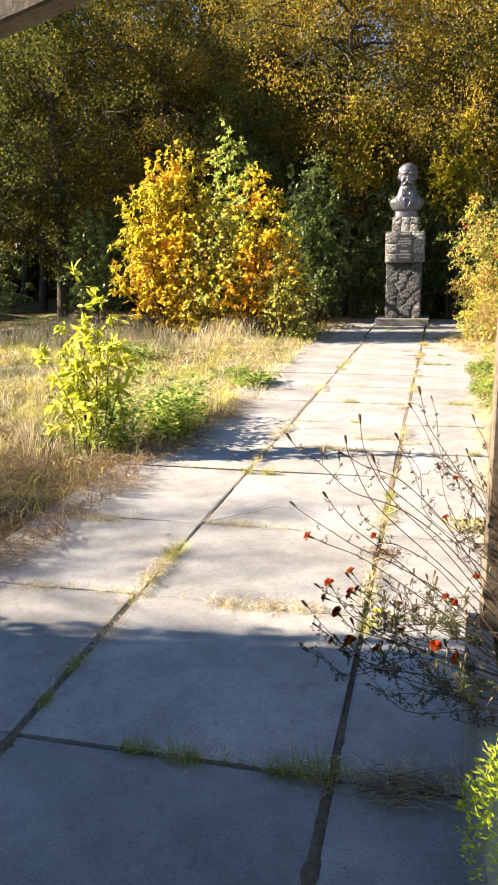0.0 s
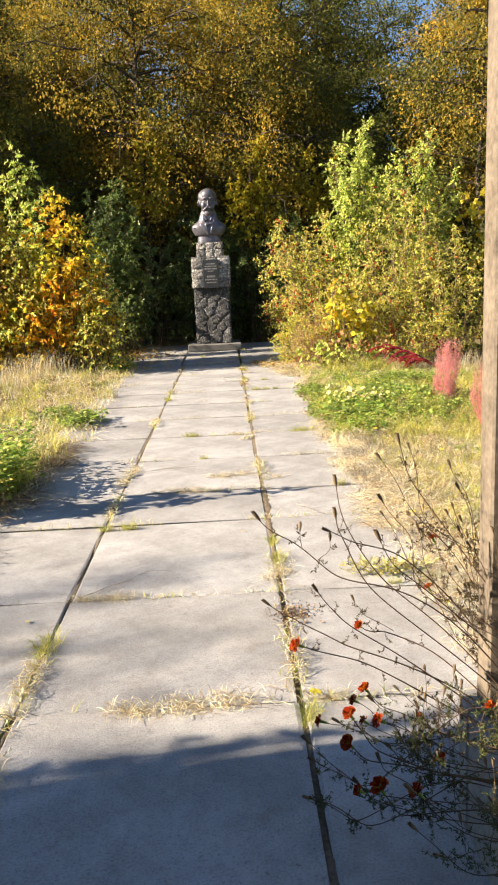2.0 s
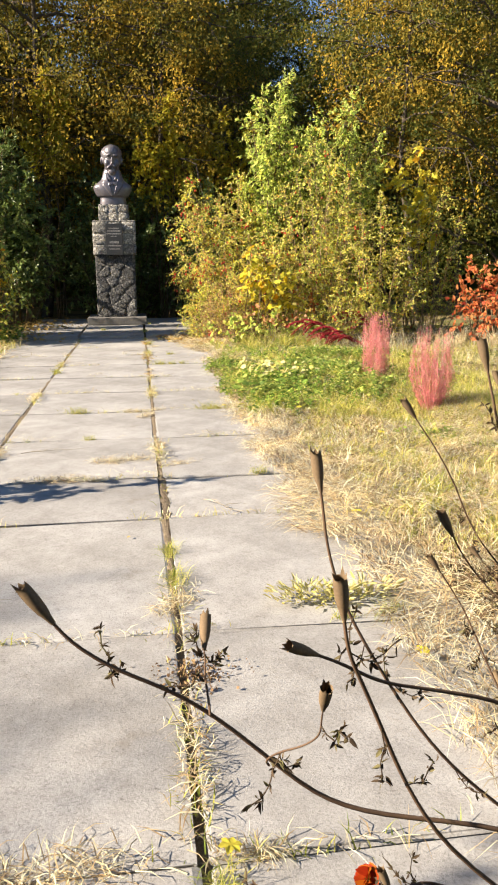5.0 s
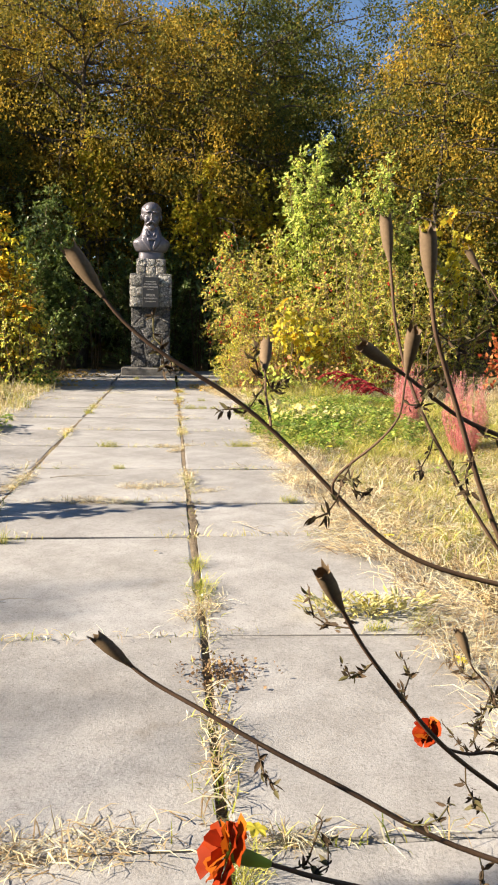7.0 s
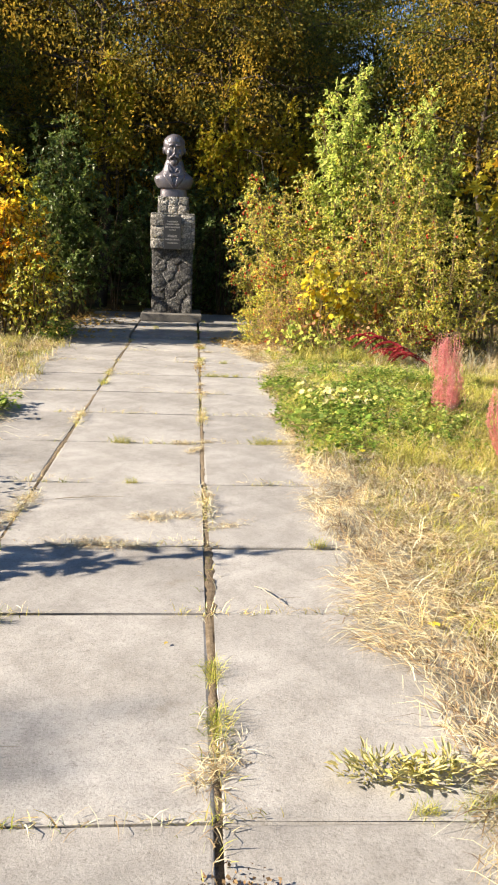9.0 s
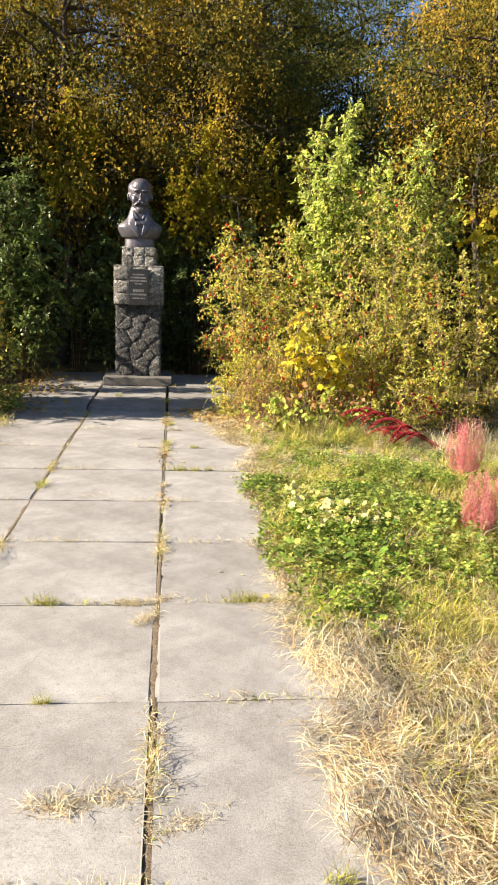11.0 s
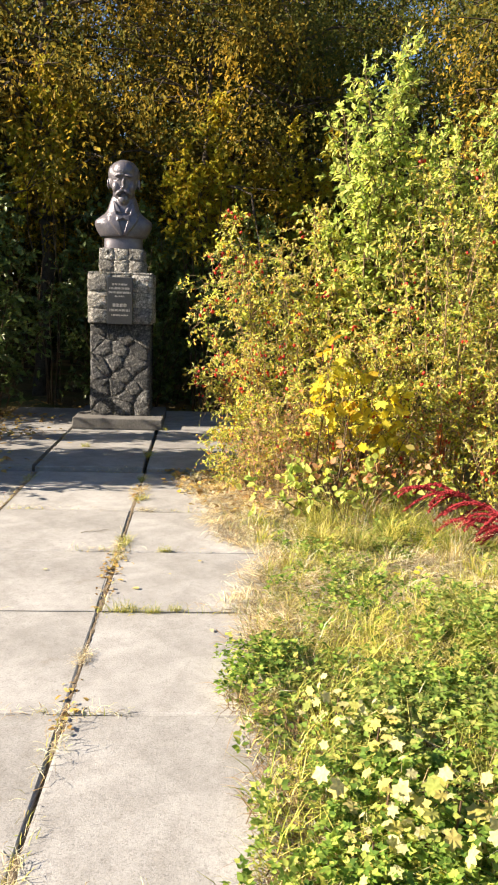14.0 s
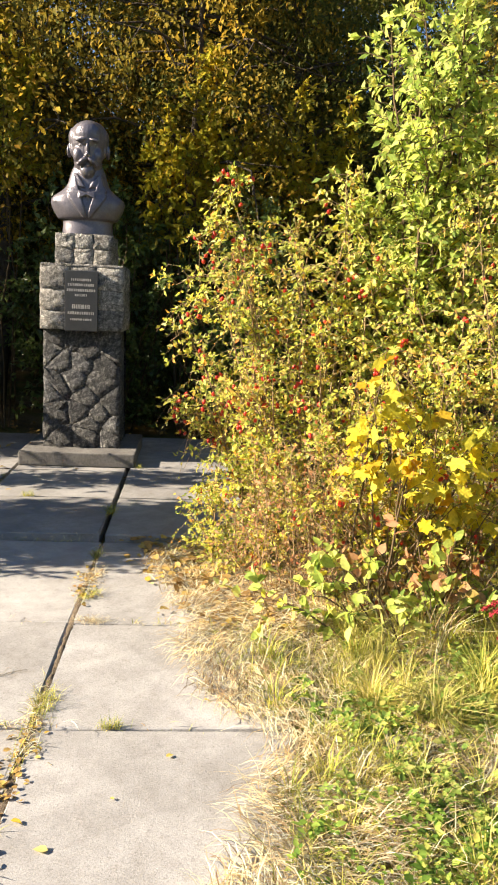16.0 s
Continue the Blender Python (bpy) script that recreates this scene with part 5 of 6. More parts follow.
def build_joint_weeds():
    """Grass and straw that fill the joints, and the tufts that stand in them."""
    P = []
    for x in (-1.015, 0.0):
        n = 13000
        y = RNG.uniform(-3.5, 11.2, n)
        ok = np.sin(y * 2.3 + x * 5) + np.sin(y * 5.7) * 0.7 + RNG.normal(0, 0.5, n) > 0.95
        P.append(np.stack([x + RNG.normal(0, 0.022, n), y, np.full(n, -0.012)], -1)[ok])
    for yj in ROWS[3:]:
        n = 620
        x = RNG.uniform(-1.95, 0.98, n)
        ok = np.sin(x * 4.3 + yj * 3) + np.sin(x * 9.1 + yj) * 0.7 + RNG.normal(0, 0.4, n) > 0.25
        P.append(np.stack([x, yj + RNG.normal(0, 0.014, n), np.full(n, -0.012)], -1)[ok])
    P = np.concatenate(P)
    k = RNG.random(len(P)) < 0.4
    stuff("joint_grass", [blades(P[k], 0.055, 0.0035, 0.8)], L_GRASS, "short grass growing in the slab joints", "grass")
    stuff("joint_straw", [blades(P[~k], 0.065, 0.003, 1.0, 0.85)], L_STRAW, "dry straw caught in the slab joints", "straw")

    V, F = [], []
    for x in (-1.015, 0.0):
        m = 420
        y = np.linspace(-3.5, 11.38, m)
        w = 0.014 + 0.005 * np.sin(y * 3.1 + x) + RNG.normal(0, 0.0015, m)
        deep = np.clip(1.2 - np.abs(y - (0.2 if x > -0.5 else 1.2)) * (0.9 if x > -0.5 else 0.55), 0, 1) + (np.clip(1.1 - np.abs(y - 6.4) * 1.6, 0, 1) if x > -0.5 else 0.0)
        top = -0.002 - 0.030 * np.clip(deep * (0.7 + 0.5 * np.sin(y * 9.0)), 0, 1) + RNG.normal(0, 0.002, m)
        b = sum(len(q) for q in V)
        for s, dz in ((-1.6, -0.008), (-0.6, -0.002), (0.5, 0.0), (1.6, -0.008)):
            V.append(np.stack([x + w * s + RNG.normal(0, 0.001, m), y, top + dz + RNG.normal(0, 0.0015, m)], -1))
        i = np.arange(m - 1)
        F += [np.stack([b + c * m + i, b + (c + 1) * m + i, b + (c + 1) * m + i + 1, b + c * m + i + 1], -1) for c in range(3)]
    tagged(part("joint_soil", mesh_of("joint_soil", np.concatenate(V), F), M_JOINTSOIL), "crumbly brown soil filling the slab joints", "soil", kind="stuff")

    def tuft(n, length, lean, flat, spread):
        Q = np.stack([RNG.normal(0, spread, n), RNG.normal(0, spread * 0.35, n), np.full(n, -0.012)], -1)
        return mesh_of("blade_clump", *blades(Q, length, 0.003, lean, flat))

    green = [tuft(110, 0.10, 0.7, 0.15, 0.035), tuft(170, 0.11, 0.8, 0.2, 0.07)]
    dry = [tuft(200, 0.085, 1.0, 0.88, 0.07), tuft(280, 0.08, 1.0, 0.9, 0.11)]
    places = [("g", -1.01, 0.55, 90), ("g", -1.0, 2.12, 5), ("g", -0.86, 2.13, 0), ("g", 0.0, 1.75, 90), ("g", 0.01, 1.45, 90), ("d", 0.0, 1.25, 60), ("g", 0.02, -0.06, 80),
              ("d", 0.1, 0.05, 0), ("d", -0.45, 0.03, 0), ("d", -0.28, 0.05, 0), ("d", -0.6, 0.02, 0), ("g", 0.55, 1.05, 0), ("g", 0.72, 1.08, 20), ("d", -0.8, 1.04, 10), ("d", -0.95, 1.05, 0),
              ("d", -0.5, 2.92, 0), ("d", -0.65, 2.93, 0), ("d", -0.35, 2.9, 0), ("g", 0.55, 2.93, 0), ("d", -0.3, 3.3, 0), ("d", -0.15, 3.35, 0), ("d", 0.1, 3.2, 20), ("g", -0.45, 3.95, 0),
              ("g", 0.45, 4.95, 0), ("g", -0.6, 4.96, 0), ("d", -0.15, 4.95, 0), ("g", 0.13, 8.02, 0), ("g", 0.28, 8.0, 0), ("g", 0.4, 8.03, 0), ("g", 0.3, 9.03, 0), ("d", 0.0, 7.45, 90),
              ("d", -1.0, 3.6, 90), ("d", -1.05, 3.3, 80), ("g", -1.0, 7.4, 90), ("g", -1.02, 8.0, 90), ("d", 0.1, 10.05, 0), ("g", 0.05, 10.4, 60), ("d", 0.02, 10.7, 80), ("g", 0.0, 11.1, 90), ("g", 0.02, 9.2, 90), ("d", 0.0, 5.0, 20), ("d", -0.06, 4.75, 70), ("g", 0.5, 4.98, 0), ("g", 0.62, 4.96, 10), ("d", 0.72, 4.97, 0), ("d", 0.35, -0.98, 10), ("d", 0.2, -1.0, 0), ("g", -0.6, -1.03, 0),
              ("g", -0.45, -1.04, 0), ("g", -0.15, -1.04, 0), ("g", -0.05, -1.03, 0), ("d", -1.0, -0.35, 90), ("g", -1.01, -0.6, 90), ("g", -1.0, -0.85, 80), ("g", -0.7, 13.7, 0), ("g", 0.1, 13.6, 90),
              ("g", -0.7, 12.43, 0), ("g", 0.0, 12.0, 90), ("d", -1.5, 0.03, 0), ("d", -1.7, 1.0, 0), ("d", -1.6, 0.98, 0)]
    for kind, x, y, turn in places:
        me = (green if kind == "g" else dry)[RNG.integers(0, 2)]
        z = 0.055 if y > 11.4 else 0.0
        root = thing("grass_tuft", pose(x, y, z, 0, 0, turn), "green grass tuft growing in a slab joint" if kind == "g" else "dry straw tuft in a slab joint", "grass tuft",
                     "green tufts in the joints" if kind == "g" else "dry tufts in the joints")
        part("blade_clump", me, L_GRASS if kind == "g" else L_STRAW, root, at=Matrix.Scale(float(RNG.uniform(0.5, 0.9)), 4))["kind"] = "stuff"
    n = 420
    P = np.stack([RNG.normal(0.03, 0.055, n), RNG.normal(0.76, 0.05, n), np.abs(RNG.normal(0, 0.006, n))], -1)
    stuff("soil_crumbs", [leaves(P, rnd(n), rnd(n), RNG.uniform(0.005, 0.014, n), 0.9)], L_BROWNSTRAW, "crumbs of brown soil thrown up at a joint", "soil")


build_verges()
build_weeds()
build_joint_weeds()


# ---- burning bushes and amaranth ----
def burning_bush(x, y, h, w, lean):
    root = thing("burning_bush", pose(x, y, -0.02, 0, lean, 0), "upright feathery bush turned coral pink", "bush", "pink bushes in the verge")
    n = 110
    a = RNG.uniform(0, 6.283, n)
    top = np.stack([np.cos(a) * w * 0.55 * RNG.random(n) ** 0.6, np.sin(a) * w * 0.55 * RNG.random(n) ** 0.6, h * RNG.uniform(0.4, 1.0, n) ** 0.8], -1)
    top[:, :2] *= (1.25 - 0.45 * top[:, 2:] / h)
    paths, P, D = [], [], []
    for q in top:
        line = bend((q[0] * 0.35, q[1] * 0.35, 0), q, 5)
        line[1:4, :2] *= 1.3
        paths.append((line, np.linspace(0.002, 0.0007, 5)))
        m = 44
        u = RNG.uniform(0.12, 1.0, m) ** 0.8 * 3.999
        j = u.astype(int)
        P.append(line[j] + (line[j + 1] - line[j]) * (u - j)[:, None])
        D.append(np.array((0, 0, 0.5)) + RNG.normal(0, 0.85, (m, 3)))
    P, D = np.concatenate(P), np.concatenate(D)
    part("foliage", mesh_of("foliage", *leaves(P, D, rnd(len(P)), RNG.uniform(0.012, 0.03, len(P)), 0.2)), L_PINK, root)["kind"] = "stuff"
    part("branchwork", mesh_of("branchwork", *tubes(paths, 3)), L_PINK, root)["kind"] = "stuff"


burning_bush(2.15, 5.93, 0.54, 0.28, 0)
burning_bush(2.24, 4.74, 0.68, 0.36, 0)
burning_bush(2.66, 7.55, 0.64, 0.34, -2)


def amaranth(x, y, tip, n_tassel, seed):
    """A lodged stem hung with soft crimson tassels."""
    r = np.random.default_rng(seed)
    root = thing("amaranth", pose(x, y, -0.02), "fallen amaranth with drooping crimson tassels", "plant", "lodged amaranths")
    line = bend((0, 0, 0), tip, 8, 0.10)
    part("stem", mesh_of("stem", *tubes([(line, np.linspace(0.011, 0.005, 8))], 6), True), M_CRIMSON_STEM, root, "crimson stem")
    for k in range(n_tassel):
        i = 3 + int(4.99 * k / n_tassel)
        o = line[min(7, i)] + r.normal(0, 0.015, 3)
        way = unit(np.array(tip) * np.array((1, 1, 0.1))) + r.normal(0, 0.28, 3) * np.array((0.5, 1, 0.4))
        ln = r.uniform(0.22, 0.42)
        t = np.linspace(0, 1, 9)[:, None]
        p = o + way * ln * t + np.array((0, 0, 1.0)) * (0.10 * np.sin(t * 2.4) - 0.22 * t ** 2) * ln * 2
        rad = 0.010 * np.sin(np.pi * (0.1 + 0.85 * t[:, 0])) ** 0.6
        m = 420
        u = r.uniform(0, 0.999, m) * 8
        j = u.astype(int)
        c = p[j] + (p[j + 1] - p[j]) * (u - j)[:, None]
        d = unit(r.normal(0, 1, (m, 3)))
        V, F = leaves(c + d * np.interp(u, np.arange(9), rad)[:, None] * 0.6, d + (p[j + 1] - p[j]) * 6, rnd(m), r.uniform(0.008, 0.017, m), 0.7)
        (a, fa), (b, fb) = tubes([(p, rad * 0.8)], 5), (V, F)
        me = mesh_of("tassel", np.concatenate([a, b]), [fa, fb + len(a)])
        part("tassel", me, L_CRIMSON, root)


M_CRIMSON_STEM = plain_mat("crimson_stem", (0.22, 0.02, 0.03), (0.35, 0.04, 0.05), 20.0, 0.6, 0.3, 0.0)
amaranth(2.95, 9.0, (-0.72, 0.42, 0.36), 12, 5)
amaranth(3.0, 8.85, (-0.55, 0.3, 0.17), 10, 6)
amaranth(3.35, 9.9, (-0.2, 0.1, 0.42), 8, 7)
for sx, sy, sh in ((2.42, 10.1, 0.75), (2.47, 10.15, 0.6)):
    st = thing("dry_stalk", pose(sx, sy, -0.02), "upright rust-coloured dry weed stalk", "plant", "dry stalks by the roses")
    part("stem", mesh_of("stem", *tubes([(bend((0, 0, 0), (0.02, 0, sh), 5), np.linspace(0.010, 0.004, 5))], 5), True), M_TWIG, st)
    nn = 160
    PP = np.stack([RNG.normal(0, 0.012, nn), RNG.normal(0, 0.012, nn), RNG.uniform(0.25, 1.0, nn) * sh], -1)
    part("seed_spike", mesh_of("seed_spike", *leaves(PP, rnd(nn) * 0.5 + np.array((0, 0, 0.8)), rnd(nn), RNG.uniform(0.02, 0.045, nn), 0.4)), L_RUST, st)


# ---- gate, planter and what grows there ----
def build_gate():
    gate = thing("garden_gate_frame", pose(0, 0, 0), "brown-stained timber frame over the path with square posts", "garden arch")
    part("post", box(0.414, -0.70, 0.35, 0.53, -0.61, 2.56, 0.006, 1), M_WOOD, gate)
    part("post", box(-1.80, -0.70, -0.02, -1.69, -0.60, 1.95, 0.006, 1), M_WOOD, gate)
    beam = box(-1.25, -0.055, 0.0, 1.25, 0.055, 0.13, 0.008, 1)
    part("sloping_beam", beam, M_WOOD, gate, at=pose(-0.62, -0.65, 2.27, 0, -15.5, 0))
    # Paler strip on the beam: its sunlit top, put in as lighter wood.
    part("lit_top_strip", box(-1.25, -0.065, 0.0, 1.25, 0.065, 0.03, 0.004, 1), M_GREYWOOD, gate, "paler strip for the beam's sunlit top", at=pose(-0.655, -0.65, 2.395, 0, -15.5, 0))


def build_planter():
    pl = thing("planter", pose(0, 0, -0.02), "low raised bed with weathered grey walls beside the path", "planter")
    part("side_wall", box(0.378, -4.6, 0, 0.45, -0.66, 0.365, 0.008, 2), M_GREYWOOD, pl)
    part("end_wall", box(0.375, -0.657, 0, 1.6, -0.585, 0.37, 0.008, 2), M_GREYWOOD, pl)
    part("outer_wall", box(1.53, -4.6, 0, 1.6, -0.66, 0.41, 0.008, 2), M_GREYWOOD, pl)
    soil = box(0.453, -4.6, 0.0, 1.527, -0.66, 0.33)
    part("soil", soil, M_GROUND, pl, "dark garden soil")


def build_west_shade_wall():
    """An unseen plain board wall, added to cast the shade over the path's start."""
    bm = bmesh.new()
    prof = [(-7, -0.05), (-0.82, -0.05), (-0.82, 2.88), (-7, 2.88)]
    a = [bm.verts.new((-4.2, y, z)) for y, z in prof]
    b = [bm.verts.new((-4.34, y, z)) for y, z in prof]
    bm.faces.new(a)
    bm.faces.new(b[::-1])
    for k in range(4):
        bm.faces.new((a[k], b[k], b[(k + 1) % 4], a[(k + 1) % 4]))
    bmesh.ops.recalc_face_normals(bm, faces=bm.faces[:])
    tagged(part("shade_wall_west", bm, M_GREYWOOD), "unseen board wall added to shade the path's start", "wall", kind="structure")


def build_shadow_edge_sprigs():
    """Unseen leafy sprigs added past the wall's end to fringe its shadow edge."""
    r = np.random.default_rng(44)
    root = thing("climbing_vine", pose(-4.27, -0.80, -0.05), "unseen leafy sprigs added to roughen the wall's shadow edge", "vine")
    paths, P, D = [], [], []
    for k in range(20):
        z0, out = r.uniform(0.4, 2.75), abs(r.normal(0, 0.05)) + 0.01
        foot = np.array((r.uniform(-0.07, 0.07), 0.0, max(0.0, z0 - r.uniform(0.3, 0.9))))
        tip = np.array((foot[0] + r.normal(0, 0.08), out, z0 + r.uniform(0.0, 0.25)))
        line = bend(foot, tip, 6, 0.05, 0.015)
        paths.append((line, np.linspace(0.005, 0.002, 6)))
        m = 22
        q = r.integers(0, 6, m)
        P.append(line[q] + r.normal(0, 0.02, (m, 3)))
        D.append(r.normal(0, 0.6, (m, 3)) + np.array((0, 0.5, -0.2)))
    P, D = np.concatenate(P), np.concatenate(D)
    part("foliage", mesh_of("foliage", *leaves(P, D, r.normal(0, 0.5, P.shape) + np.array((-0.8, 0.2, 0.4)), r.uniform(0.04, 0.09, len(P)), 0.5, OVATE)), L_WEED, root)["kind"] = "stuff"
    part("branchwork", mesh_of("branchwork", *tubes(paths, 4)), M_TWIG, root)["kind"] = "stuff"


def build_south_sky_block():
    """An unseen plain wall, added behind the path's start to hold off skylight."""
    tagged(part("sky_block_south", box(-4.0, -4.9, -0.05, 6.0, -4.7, 6.0), M_GREYWOOD), "unseen board wall added to hold skylight off the path's start", "wall", kind="structure")


def build_stalk_heap():
    root = thing("stalk_heap", pose(0.20, -1.05, 0.0), "small heap of dry brown flower stalks lying against the planter", "plant litter")
    n = 120
    a = RNG.normal(0.1, 0.4, n) + np.pi * RNG.integers(0, 2, n)
    P = np.stack([RNG.normal(0, 0.08, n), RNG.normal(0, 0.035, n), np.abs(RNG.normal(0.008, 0.010, n))], -1)
    D = np.stack([np.cos(a), np.sin(a), RNG.uniform(-0.02, 0.18, n)], -1)
    paths = [(bend(p, p + d * ln, 4, RNG.uniform(0.0, 0.02), 0.006), np.linspace(0.0013, 0.0007, 4)) for p, d, ln in zip(P, D, RNG.uniform(0.06, 0.17, n))]
    for p, _ in paths:
        p[:, 0] = np.minimum(p[:, 0], 0.17)
    part("stalks", mesh_of("stalks", *tubes(paths, 3)), L_STRAW, root)["kind"] = "stuff"


def seed_head(parent, p, d, s=1.0):
    """A dry marigold head: a slim calyx that swells and ends in a frayed rim."""
    n = 8
    prof = [(0.0, 0.0016), (0.005, 0.0024), (0.011, 0.0038), (0.019, 0.0046), (0.026, 0.0045), (0.029, 0.0042)]
    V = [(r * math.cos(6.283 * k / n), r * math.sin(6.283 * k / n), z) for z, r in prof for k in range(n)]
    F = [(i * n + k, i * n + (k + 1) % n, (i + 1) * n + (k + 1) % n, (i + 1) * n + k) for i in range(len(prof) - 1) for k in range(n)]
    T = []
    for k in range(n):
        b = len(V)
        a = 6.283 * (k + 0.5) / n
        V.append((0.0050 * math.cos(a), 0.0050 * math.sin(a), 0.029 + 0.0055 * (k % 3) / 2))
        T.append(((len(prof) - 1) * n + k, (len(prof) - 1) * n + (k + 1) % n, b))
    m = Matrix.Translation(p) @ Vector(d).to_track_quat("Z", "Y").to_matrix().to_4x4() @ Matrix.Scale(s, 4)
    part("seed_head", mesh_of("seed_head", np.array(V), [np.array(F), np.array(T)], False), M_HEAD, parent, at=m)


def blossom(parent, p, d, s=1.0):
    """A ruffled orange marigold on its green calyx."""
    n = 20
    ring = np.sqrt(np.linspace(0.12, 1.0, n))
    a = np.arange(n) * 2.4
    P = np.stack([np.cos(a) * 0.004 * ring, np.sin(a) * 0.004 * ring, 0.012 + 0.004 * (1 - ring)], -1)
    D = np.stack([np.cos(a) * ring, np.sin(a) * ring, 0.95 - 0.9 * ring], -1) + rnd(n) * 0.15
    V, F = leaves(P, D, np.stack([-np.cos(a) * 0.3, -np.sin(a) * 0.3, np.ones(n)], -1), RNG.uniform(0.011, 0.018, n), 1.2, PETAL)
    m = Matrix.Translation(p) @ Vector(d).to_track_quat("Z", "Y").to_matrix().to_4x4() @ Matrix.Scale(s, 4)
    b = part("blossom", mesh_of("blossom", V, F), L_PETAL, parent, "orange-red ruffled blossom", at=m)
    part("calyx", mesh_of("calyx", *tubes([(np.array([(0, 0, -0.012), (0, 0, 0.0), (0, 0, 0.014)]), (0.0020, 0.0042, 0.0046))], 7), True), L_WEED, b)


def marigold(base, branches, label, leaf_material=None, tangle=4):
    """One dried plant: each branch is (way points, what its tip bears, size)."""
    root = thing("marigold", pose(*base), label, "flower", "dried marigolds in the planter")
    o = np.array(base)
    P, D, stalks = [], [], []
    for pts, bears, s, *side in branches:
        first = side[0] if side and not isinstance(side[0], int) else o + RNG.normal(0, 0.05 if side else 0.015, 3) * np.array((0.7, 1, 0)) + np.array((0.02, 0, -0.01))
        ctrl = np.array([first] + [np.array(q) for q in pts]) - o
        thick = 1.0 if not side else (0.72 if isinstance(side[0], int) else 0.45)
        t = np.linspace(0, len(ctrl) - 1, 36)
        line = np.stack([np.interp(t, np.arange(len(ctrl)), ctrl[:, k]) for k in range(3)], -1)
        for _ in range(6):
            line[1:-1] = line[1:-1] * 0.5 + (line[:-2] + line[2:]) * 0.25
        ph, reach = RNG.uniform(0, 6.283, 3), np.linalg.norm(line[-1] - line[0])
        line += np.sin(np.linspace(0, 9.0, 36)[:, None] + ph) * (0.014 if side else 0.003) * reach * np.sin(np.linspace(0, 3.1416, 36))[:, None]
        part("stem", mesh_of("stem", *tubes([(line, np.linspace(0.0018, 0.0010, 36) * thick)], 6), True), M_STALK, root)
        d = unit(line[-1] - line[-2])
        if bears == "seed":
            seed_head(root, line[-1] - d * 0.002, d, s)
        elif bears == "bloom":
            blossom(root, line[-1] + d * 0.008, d, s)
        for k in RNG.integers(8, 34, tangle):
            # a withered leaf: a short curled stalk with shrunken leaflets on both sides
            w = unit(RNG.normal(0, 1, 3) + np.array((0, 0, -0.2)))
            st = bend(line[k], line[k] + w * RNG.uniform(0.015, 0.035), 5, -0.006, 0.0015)
            stalks.append((st, np.full(5, 0.0005)))
            m = 22
            q = RNG.integers(1, 5, m)
            P.append(st[q] + RNG.normal(0, 0.0008, (m, 3)))
            D.append(w * 0.5 + RNG.normal(0, 0.7, (m, 3)))
    P, D = np.concatenate(P), np.concatenate(D)
    (a, fa), (b, fb) = tubes(stalks, 3), leaves(P, D, rnd(len(P)), RNG.uniform(0.003, 0.008, len(P)), 0.4, OVATE)
    part("withered_leaf_tangle", mesh_of("withered_leaf_tangle", np.concatenate([a, b]), [fa, fb + len(a)]), leaf_material or L_DRY, root)["kind"] = "stuff"


def sprays(base, n, box_lo, box_hi, blooms, seed):
    """Wavering branches that lean out over the path; shoots leave them and turn up at the tip."""
    r = np.random.default_rng(seed)
    out, o = [], np.array(base)
    lo, hi = np.array(box_lo), np.array(box_hi)
    for k in range(n):
        tip = lo + (hi - lo) * r.random(3)
        mid = o + (tip - o) * 0.4 + r.normal(0, 0.06, 3) + np.array((0.02, 0, 0.03))
        bow = o + (tip - o) * 0.78 + np.array((0, 0, -0.06)) + r.normal(0, 0.02, 3)
        out.append(([mid, bow, bow + (tip - bow) * 0.6 + r.normal(0, 0.008, 3), tip], "bloom" if r.random() < blooms else "seed", r.uniform(0.6, 0.95), 0))
        for q in range(r.integers(1, 4)):
            f = bow + (mid - bow) * r.uniform(0.0, 0.9)
            t2 = f + np.array((r.uniform(-0.10, 0.03), r.uniform(-0.08, 0.08), r.uniform(0.04, 0.15)))
            out.append(([f + (t2 - f) * 0.5 + np.array((-0.012, 0, -0.015)), t2], "bloom" if r.random() < blooms * 0.7 else "seed", r.uniform(0.45, 0.8), f))
    return out


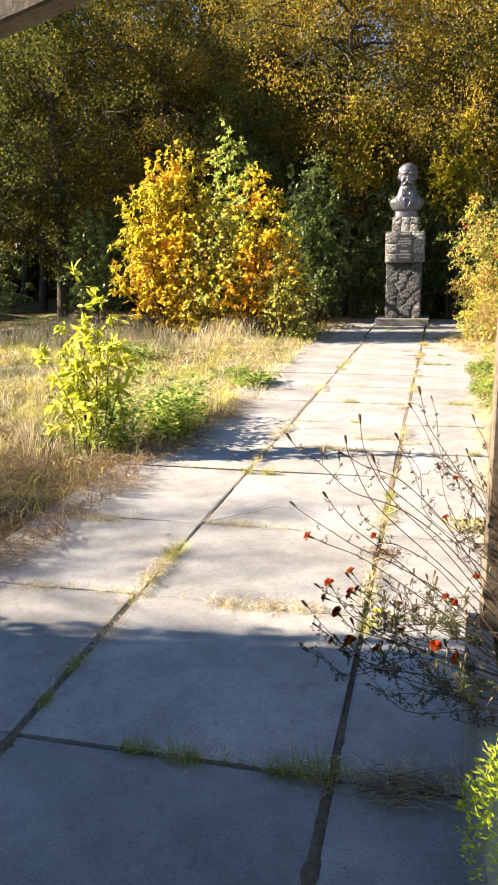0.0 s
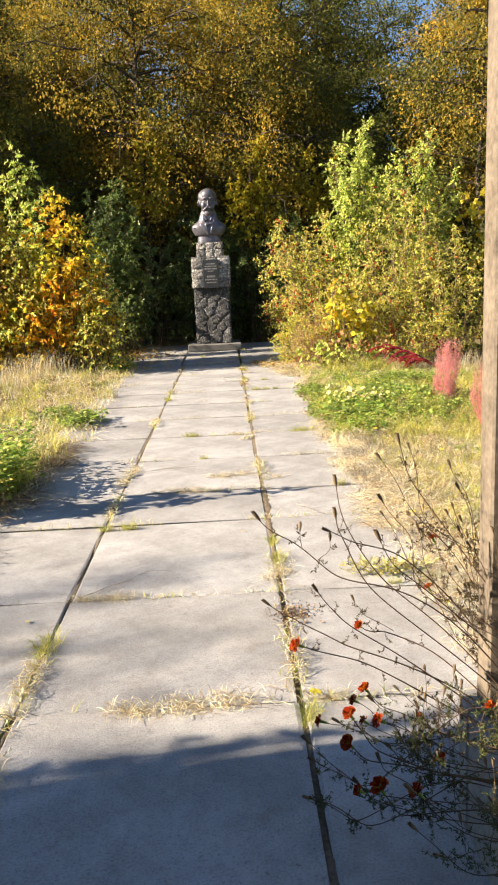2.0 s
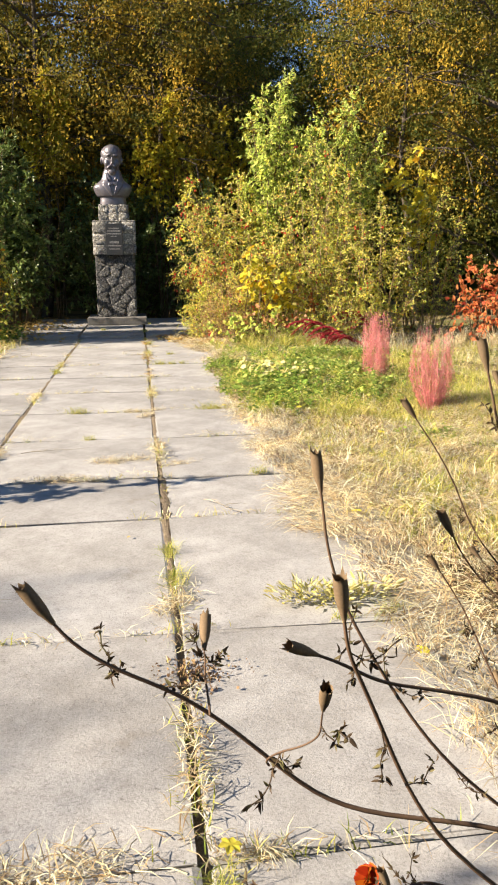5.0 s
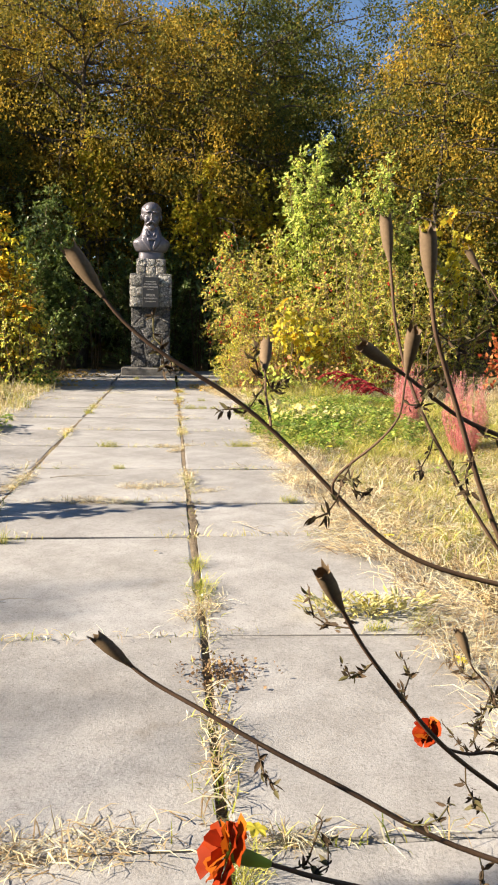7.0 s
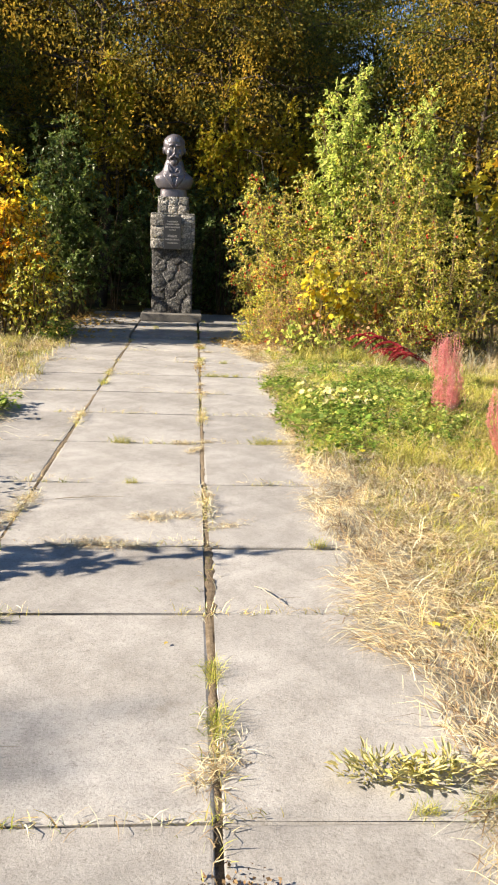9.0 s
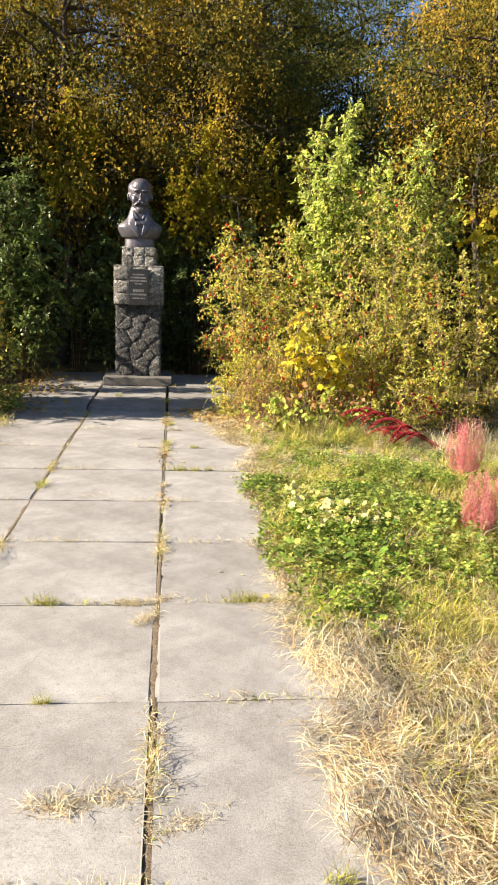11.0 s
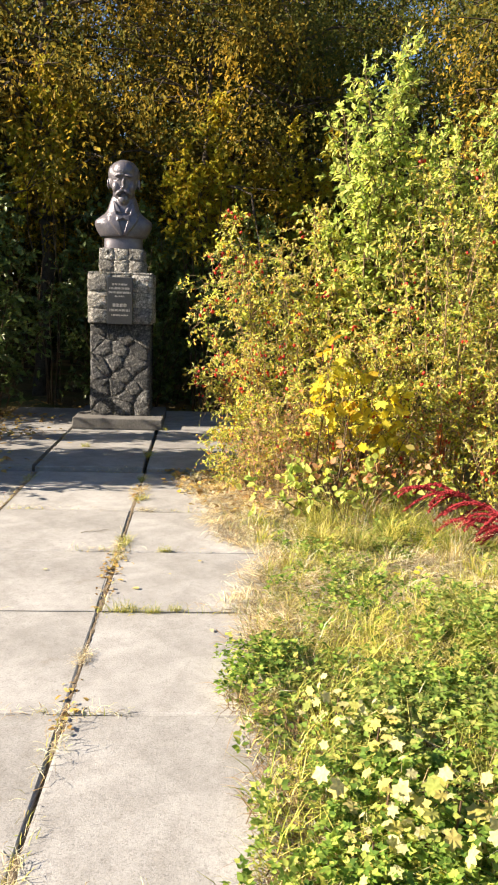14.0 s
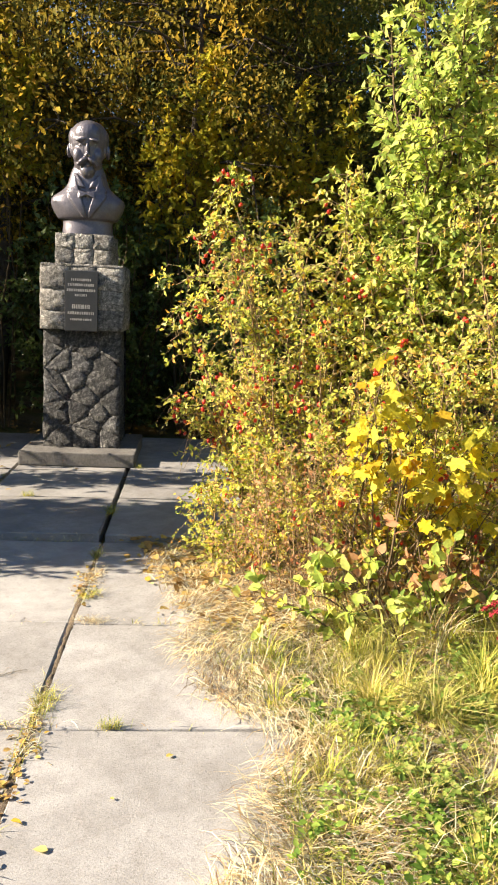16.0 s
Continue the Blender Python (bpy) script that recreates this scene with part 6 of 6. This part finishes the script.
def build_marigolds():
    lab = "dried marigold with brown stems, seed heads and a few blossoms"
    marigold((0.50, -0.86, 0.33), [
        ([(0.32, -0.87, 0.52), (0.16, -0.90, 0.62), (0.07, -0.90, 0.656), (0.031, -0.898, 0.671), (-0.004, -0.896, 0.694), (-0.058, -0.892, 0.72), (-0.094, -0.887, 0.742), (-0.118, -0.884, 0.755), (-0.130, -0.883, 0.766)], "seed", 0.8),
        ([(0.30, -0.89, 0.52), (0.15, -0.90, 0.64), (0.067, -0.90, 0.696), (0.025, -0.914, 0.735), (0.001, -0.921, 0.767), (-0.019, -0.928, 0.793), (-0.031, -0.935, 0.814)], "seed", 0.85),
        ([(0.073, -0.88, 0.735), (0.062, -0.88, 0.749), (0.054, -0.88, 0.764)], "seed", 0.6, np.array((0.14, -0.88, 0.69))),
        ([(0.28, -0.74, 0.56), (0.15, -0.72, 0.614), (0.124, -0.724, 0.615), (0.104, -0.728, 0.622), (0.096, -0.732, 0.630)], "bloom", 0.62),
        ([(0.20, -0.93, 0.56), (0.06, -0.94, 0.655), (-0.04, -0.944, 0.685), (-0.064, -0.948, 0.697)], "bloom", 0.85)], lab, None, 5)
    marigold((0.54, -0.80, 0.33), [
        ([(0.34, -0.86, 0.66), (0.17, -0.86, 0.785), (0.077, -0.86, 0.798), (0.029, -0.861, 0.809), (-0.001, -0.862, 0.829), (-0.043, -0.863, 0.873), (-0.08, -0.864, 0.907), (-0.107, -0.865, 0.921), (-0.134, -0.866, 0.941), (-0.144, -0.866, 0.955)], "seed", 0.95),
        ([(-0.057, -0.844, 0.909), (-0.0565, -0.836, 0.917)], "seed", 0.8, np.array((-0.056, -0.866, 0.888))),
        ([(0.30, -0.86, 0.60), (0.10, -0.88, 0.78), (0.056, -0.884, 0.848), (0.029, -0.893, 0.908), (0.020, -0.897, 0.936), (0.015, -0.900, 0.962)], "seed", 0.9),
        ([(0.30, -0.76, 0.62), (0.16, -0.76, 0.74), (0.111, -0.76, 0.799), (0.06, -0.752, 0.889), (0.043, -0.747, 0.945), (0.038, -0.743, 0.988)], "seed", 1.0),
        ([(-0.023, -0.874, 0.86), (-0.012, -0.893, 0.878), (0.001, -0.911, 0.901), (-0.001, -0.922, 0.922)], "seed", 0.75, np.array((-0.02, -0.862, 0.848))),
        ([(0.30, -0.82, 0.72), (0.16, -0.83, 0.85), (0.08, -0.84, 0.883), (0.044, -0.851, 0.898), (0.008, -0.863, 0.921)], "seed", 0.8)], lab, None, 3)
    b = (0.66, -0.72, 0.33)
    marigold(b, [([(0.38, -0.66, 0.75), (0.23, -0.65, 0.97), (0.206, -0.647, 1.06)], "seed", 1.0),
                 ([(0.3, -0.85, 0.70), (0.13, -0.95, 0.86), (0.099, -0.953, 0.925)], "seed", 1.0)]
             + sprays(b, 6, (0.12, -0.80, 0.62), (0.46, -0.48, 1.02), 0.2, 3), lab, None, 7)
    b = (0.60, -1.00, 0.33)
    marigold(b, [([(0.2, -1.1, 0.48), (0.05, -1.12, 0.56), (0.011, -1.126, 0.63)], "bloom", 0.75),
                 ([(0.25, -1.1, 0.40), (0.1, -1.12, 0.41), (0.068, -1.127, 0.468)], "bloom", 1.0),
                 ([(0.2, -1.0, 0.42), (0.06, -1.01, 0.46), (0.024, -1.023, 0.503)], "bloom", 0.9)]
             + sprays(b, 7, (-0.04, -1.13, 0.42), (0.28, -0.86, 0.70), 0.2, 8), lab)
    b = (0.56, -1.20, 0.33)
    marigold(b, sprays(b, 9, (0.02, -1.28, 0.34), (0.36, -0.98, 0.60), 0.2, 31), "marigold with green feathery leaves and orange blossoms", L_FEATHER, 9)
    b = (0.52, -1.02, 0.33)
    marigold(b, sprays(b, 10, (-0.07, -1.15, 0.34), (0.22, -0.95, 0.66), 0.22, 33), "marigold with feathery leaves and orange blossoms over the path", L_FEATHER, 14)
    b = (0.62, -0.62, 0.33)
    marigold(b, sprays(b, 7, (0.15, -0.72, 0.70), (0.42, -0.46, 1.06), 0.2, 35), lab, None, 8)
    b = (0.75, -0.50, 0.0)
    marigold(b, sprays(b, 6, (0.35, -0.62, 0.5), (0.75, -0.3, 1.0), 0.1, 12), lab)


def build_thuja():
    root = thing("conifer", pose(0.59, -1.60, 0.34), "small bright yellow-green conifer in the planter", "shrub")
    n = 5200
    a, q = RNG.uniform(0, 6.283, n), RNG.uniform(0, 1, n)
    r = 0.255 * np.sqrt(1 - (q * 0.96) ** 2) * RNG.uniform(0.75, 1.05, n)
    P = np.stack([np.cos(a) * r, np.sin(a) * r, q * 0.29 - 0.02], -1)
    D = np.stack([np.cos(a), np.sin(a), 0.5 + q], -1) + RNG.normal(0, 0.6, (n, 3))
    part("foliage", mesh_of("foliage", *leaves(P, D, rnd(n), RNG.uniform(0.009, 0.02, n), 0.3)), L_THUJA, root)["kind"] = "stuff"
    part("stem", mesh_of("stem", *tubes([(bend((0, 0, 0), (0, 0, 0.14), 3), (0.015, 0.012, 0.005))], 6)), M_BARK, root)


build_gate()
build_planter()
build_west_shade_wall()
build_shadow_edge_sprigs()
build_south_sky_block()
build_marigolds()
build_stalk_heap()
build_thuja()


# ---- fallen twigs ----
def dry_twig(name, x, y, z, turn, length, forks, label, rise=0.0, thick=0.003):
    root = thing(name, pose(x, y, z, 0, 0, turn), label, "twig")
    main = bend((0, 0, 0), (length, 0, rise), 7, 0.02 * length, 0.03 * length)
    main[:, 2] = np.abs(main[:, 2]) if rise == 0 else main[:, 2]
    part("stem", mesh_of("stem", *tubes([(main, np.linspace(thick, thick * 0.3, 7))], 5), True), M_PALETWIG, root)
    for k in range(forks):
        o = main[1 + k % 5]
        tip = o + np.array((RNG.uniform(0.15, 0.4) * length, RNG.uniform(-0.3, 0.3) * length, rise * RNG.uniform(0.1, 0.4) + 0.004))
        part("side_twig", mesh_of("side_twig", *tubes([(bend(o, tip, 5, 0.01, 0.01 * length), np.linspace(thick * 0.6, thick * 0.2, 5))], 4), True), M_PALETWIG, root)


M_PALETWIG = plain_mat("bleached_twig", (0.26, 0.23, 0.18), (0.42, 0.38, 0.31), 25.0, 0.85, 0.2, 0.0)
dry_twig("dead_branch", -5.3, 7.2, 0.0, 20, 0.25, 4, "bleached dead branch standing in the grass", 0.5, 0.009)
dry_twig("dry_sprig", -0.95, 1.08, 0.006, 40, 0.38, 6, "dry pale sprig lying on a slab")
dry_twig("dry_sprig", 0.2, 2.45, 0.006, -60, 0.3, 4, "thin dry twig lying on a slab")
dry_twig("dry_sprig", -0.3, 9.4, 0.006, 25, 0.22, 3, "thin dry twig lying on a slab")
dry_twig("dry_sprig", -0.85, 3.6, 0.006, 5, 0.4, 3, "thin dry twig lying on a slab")
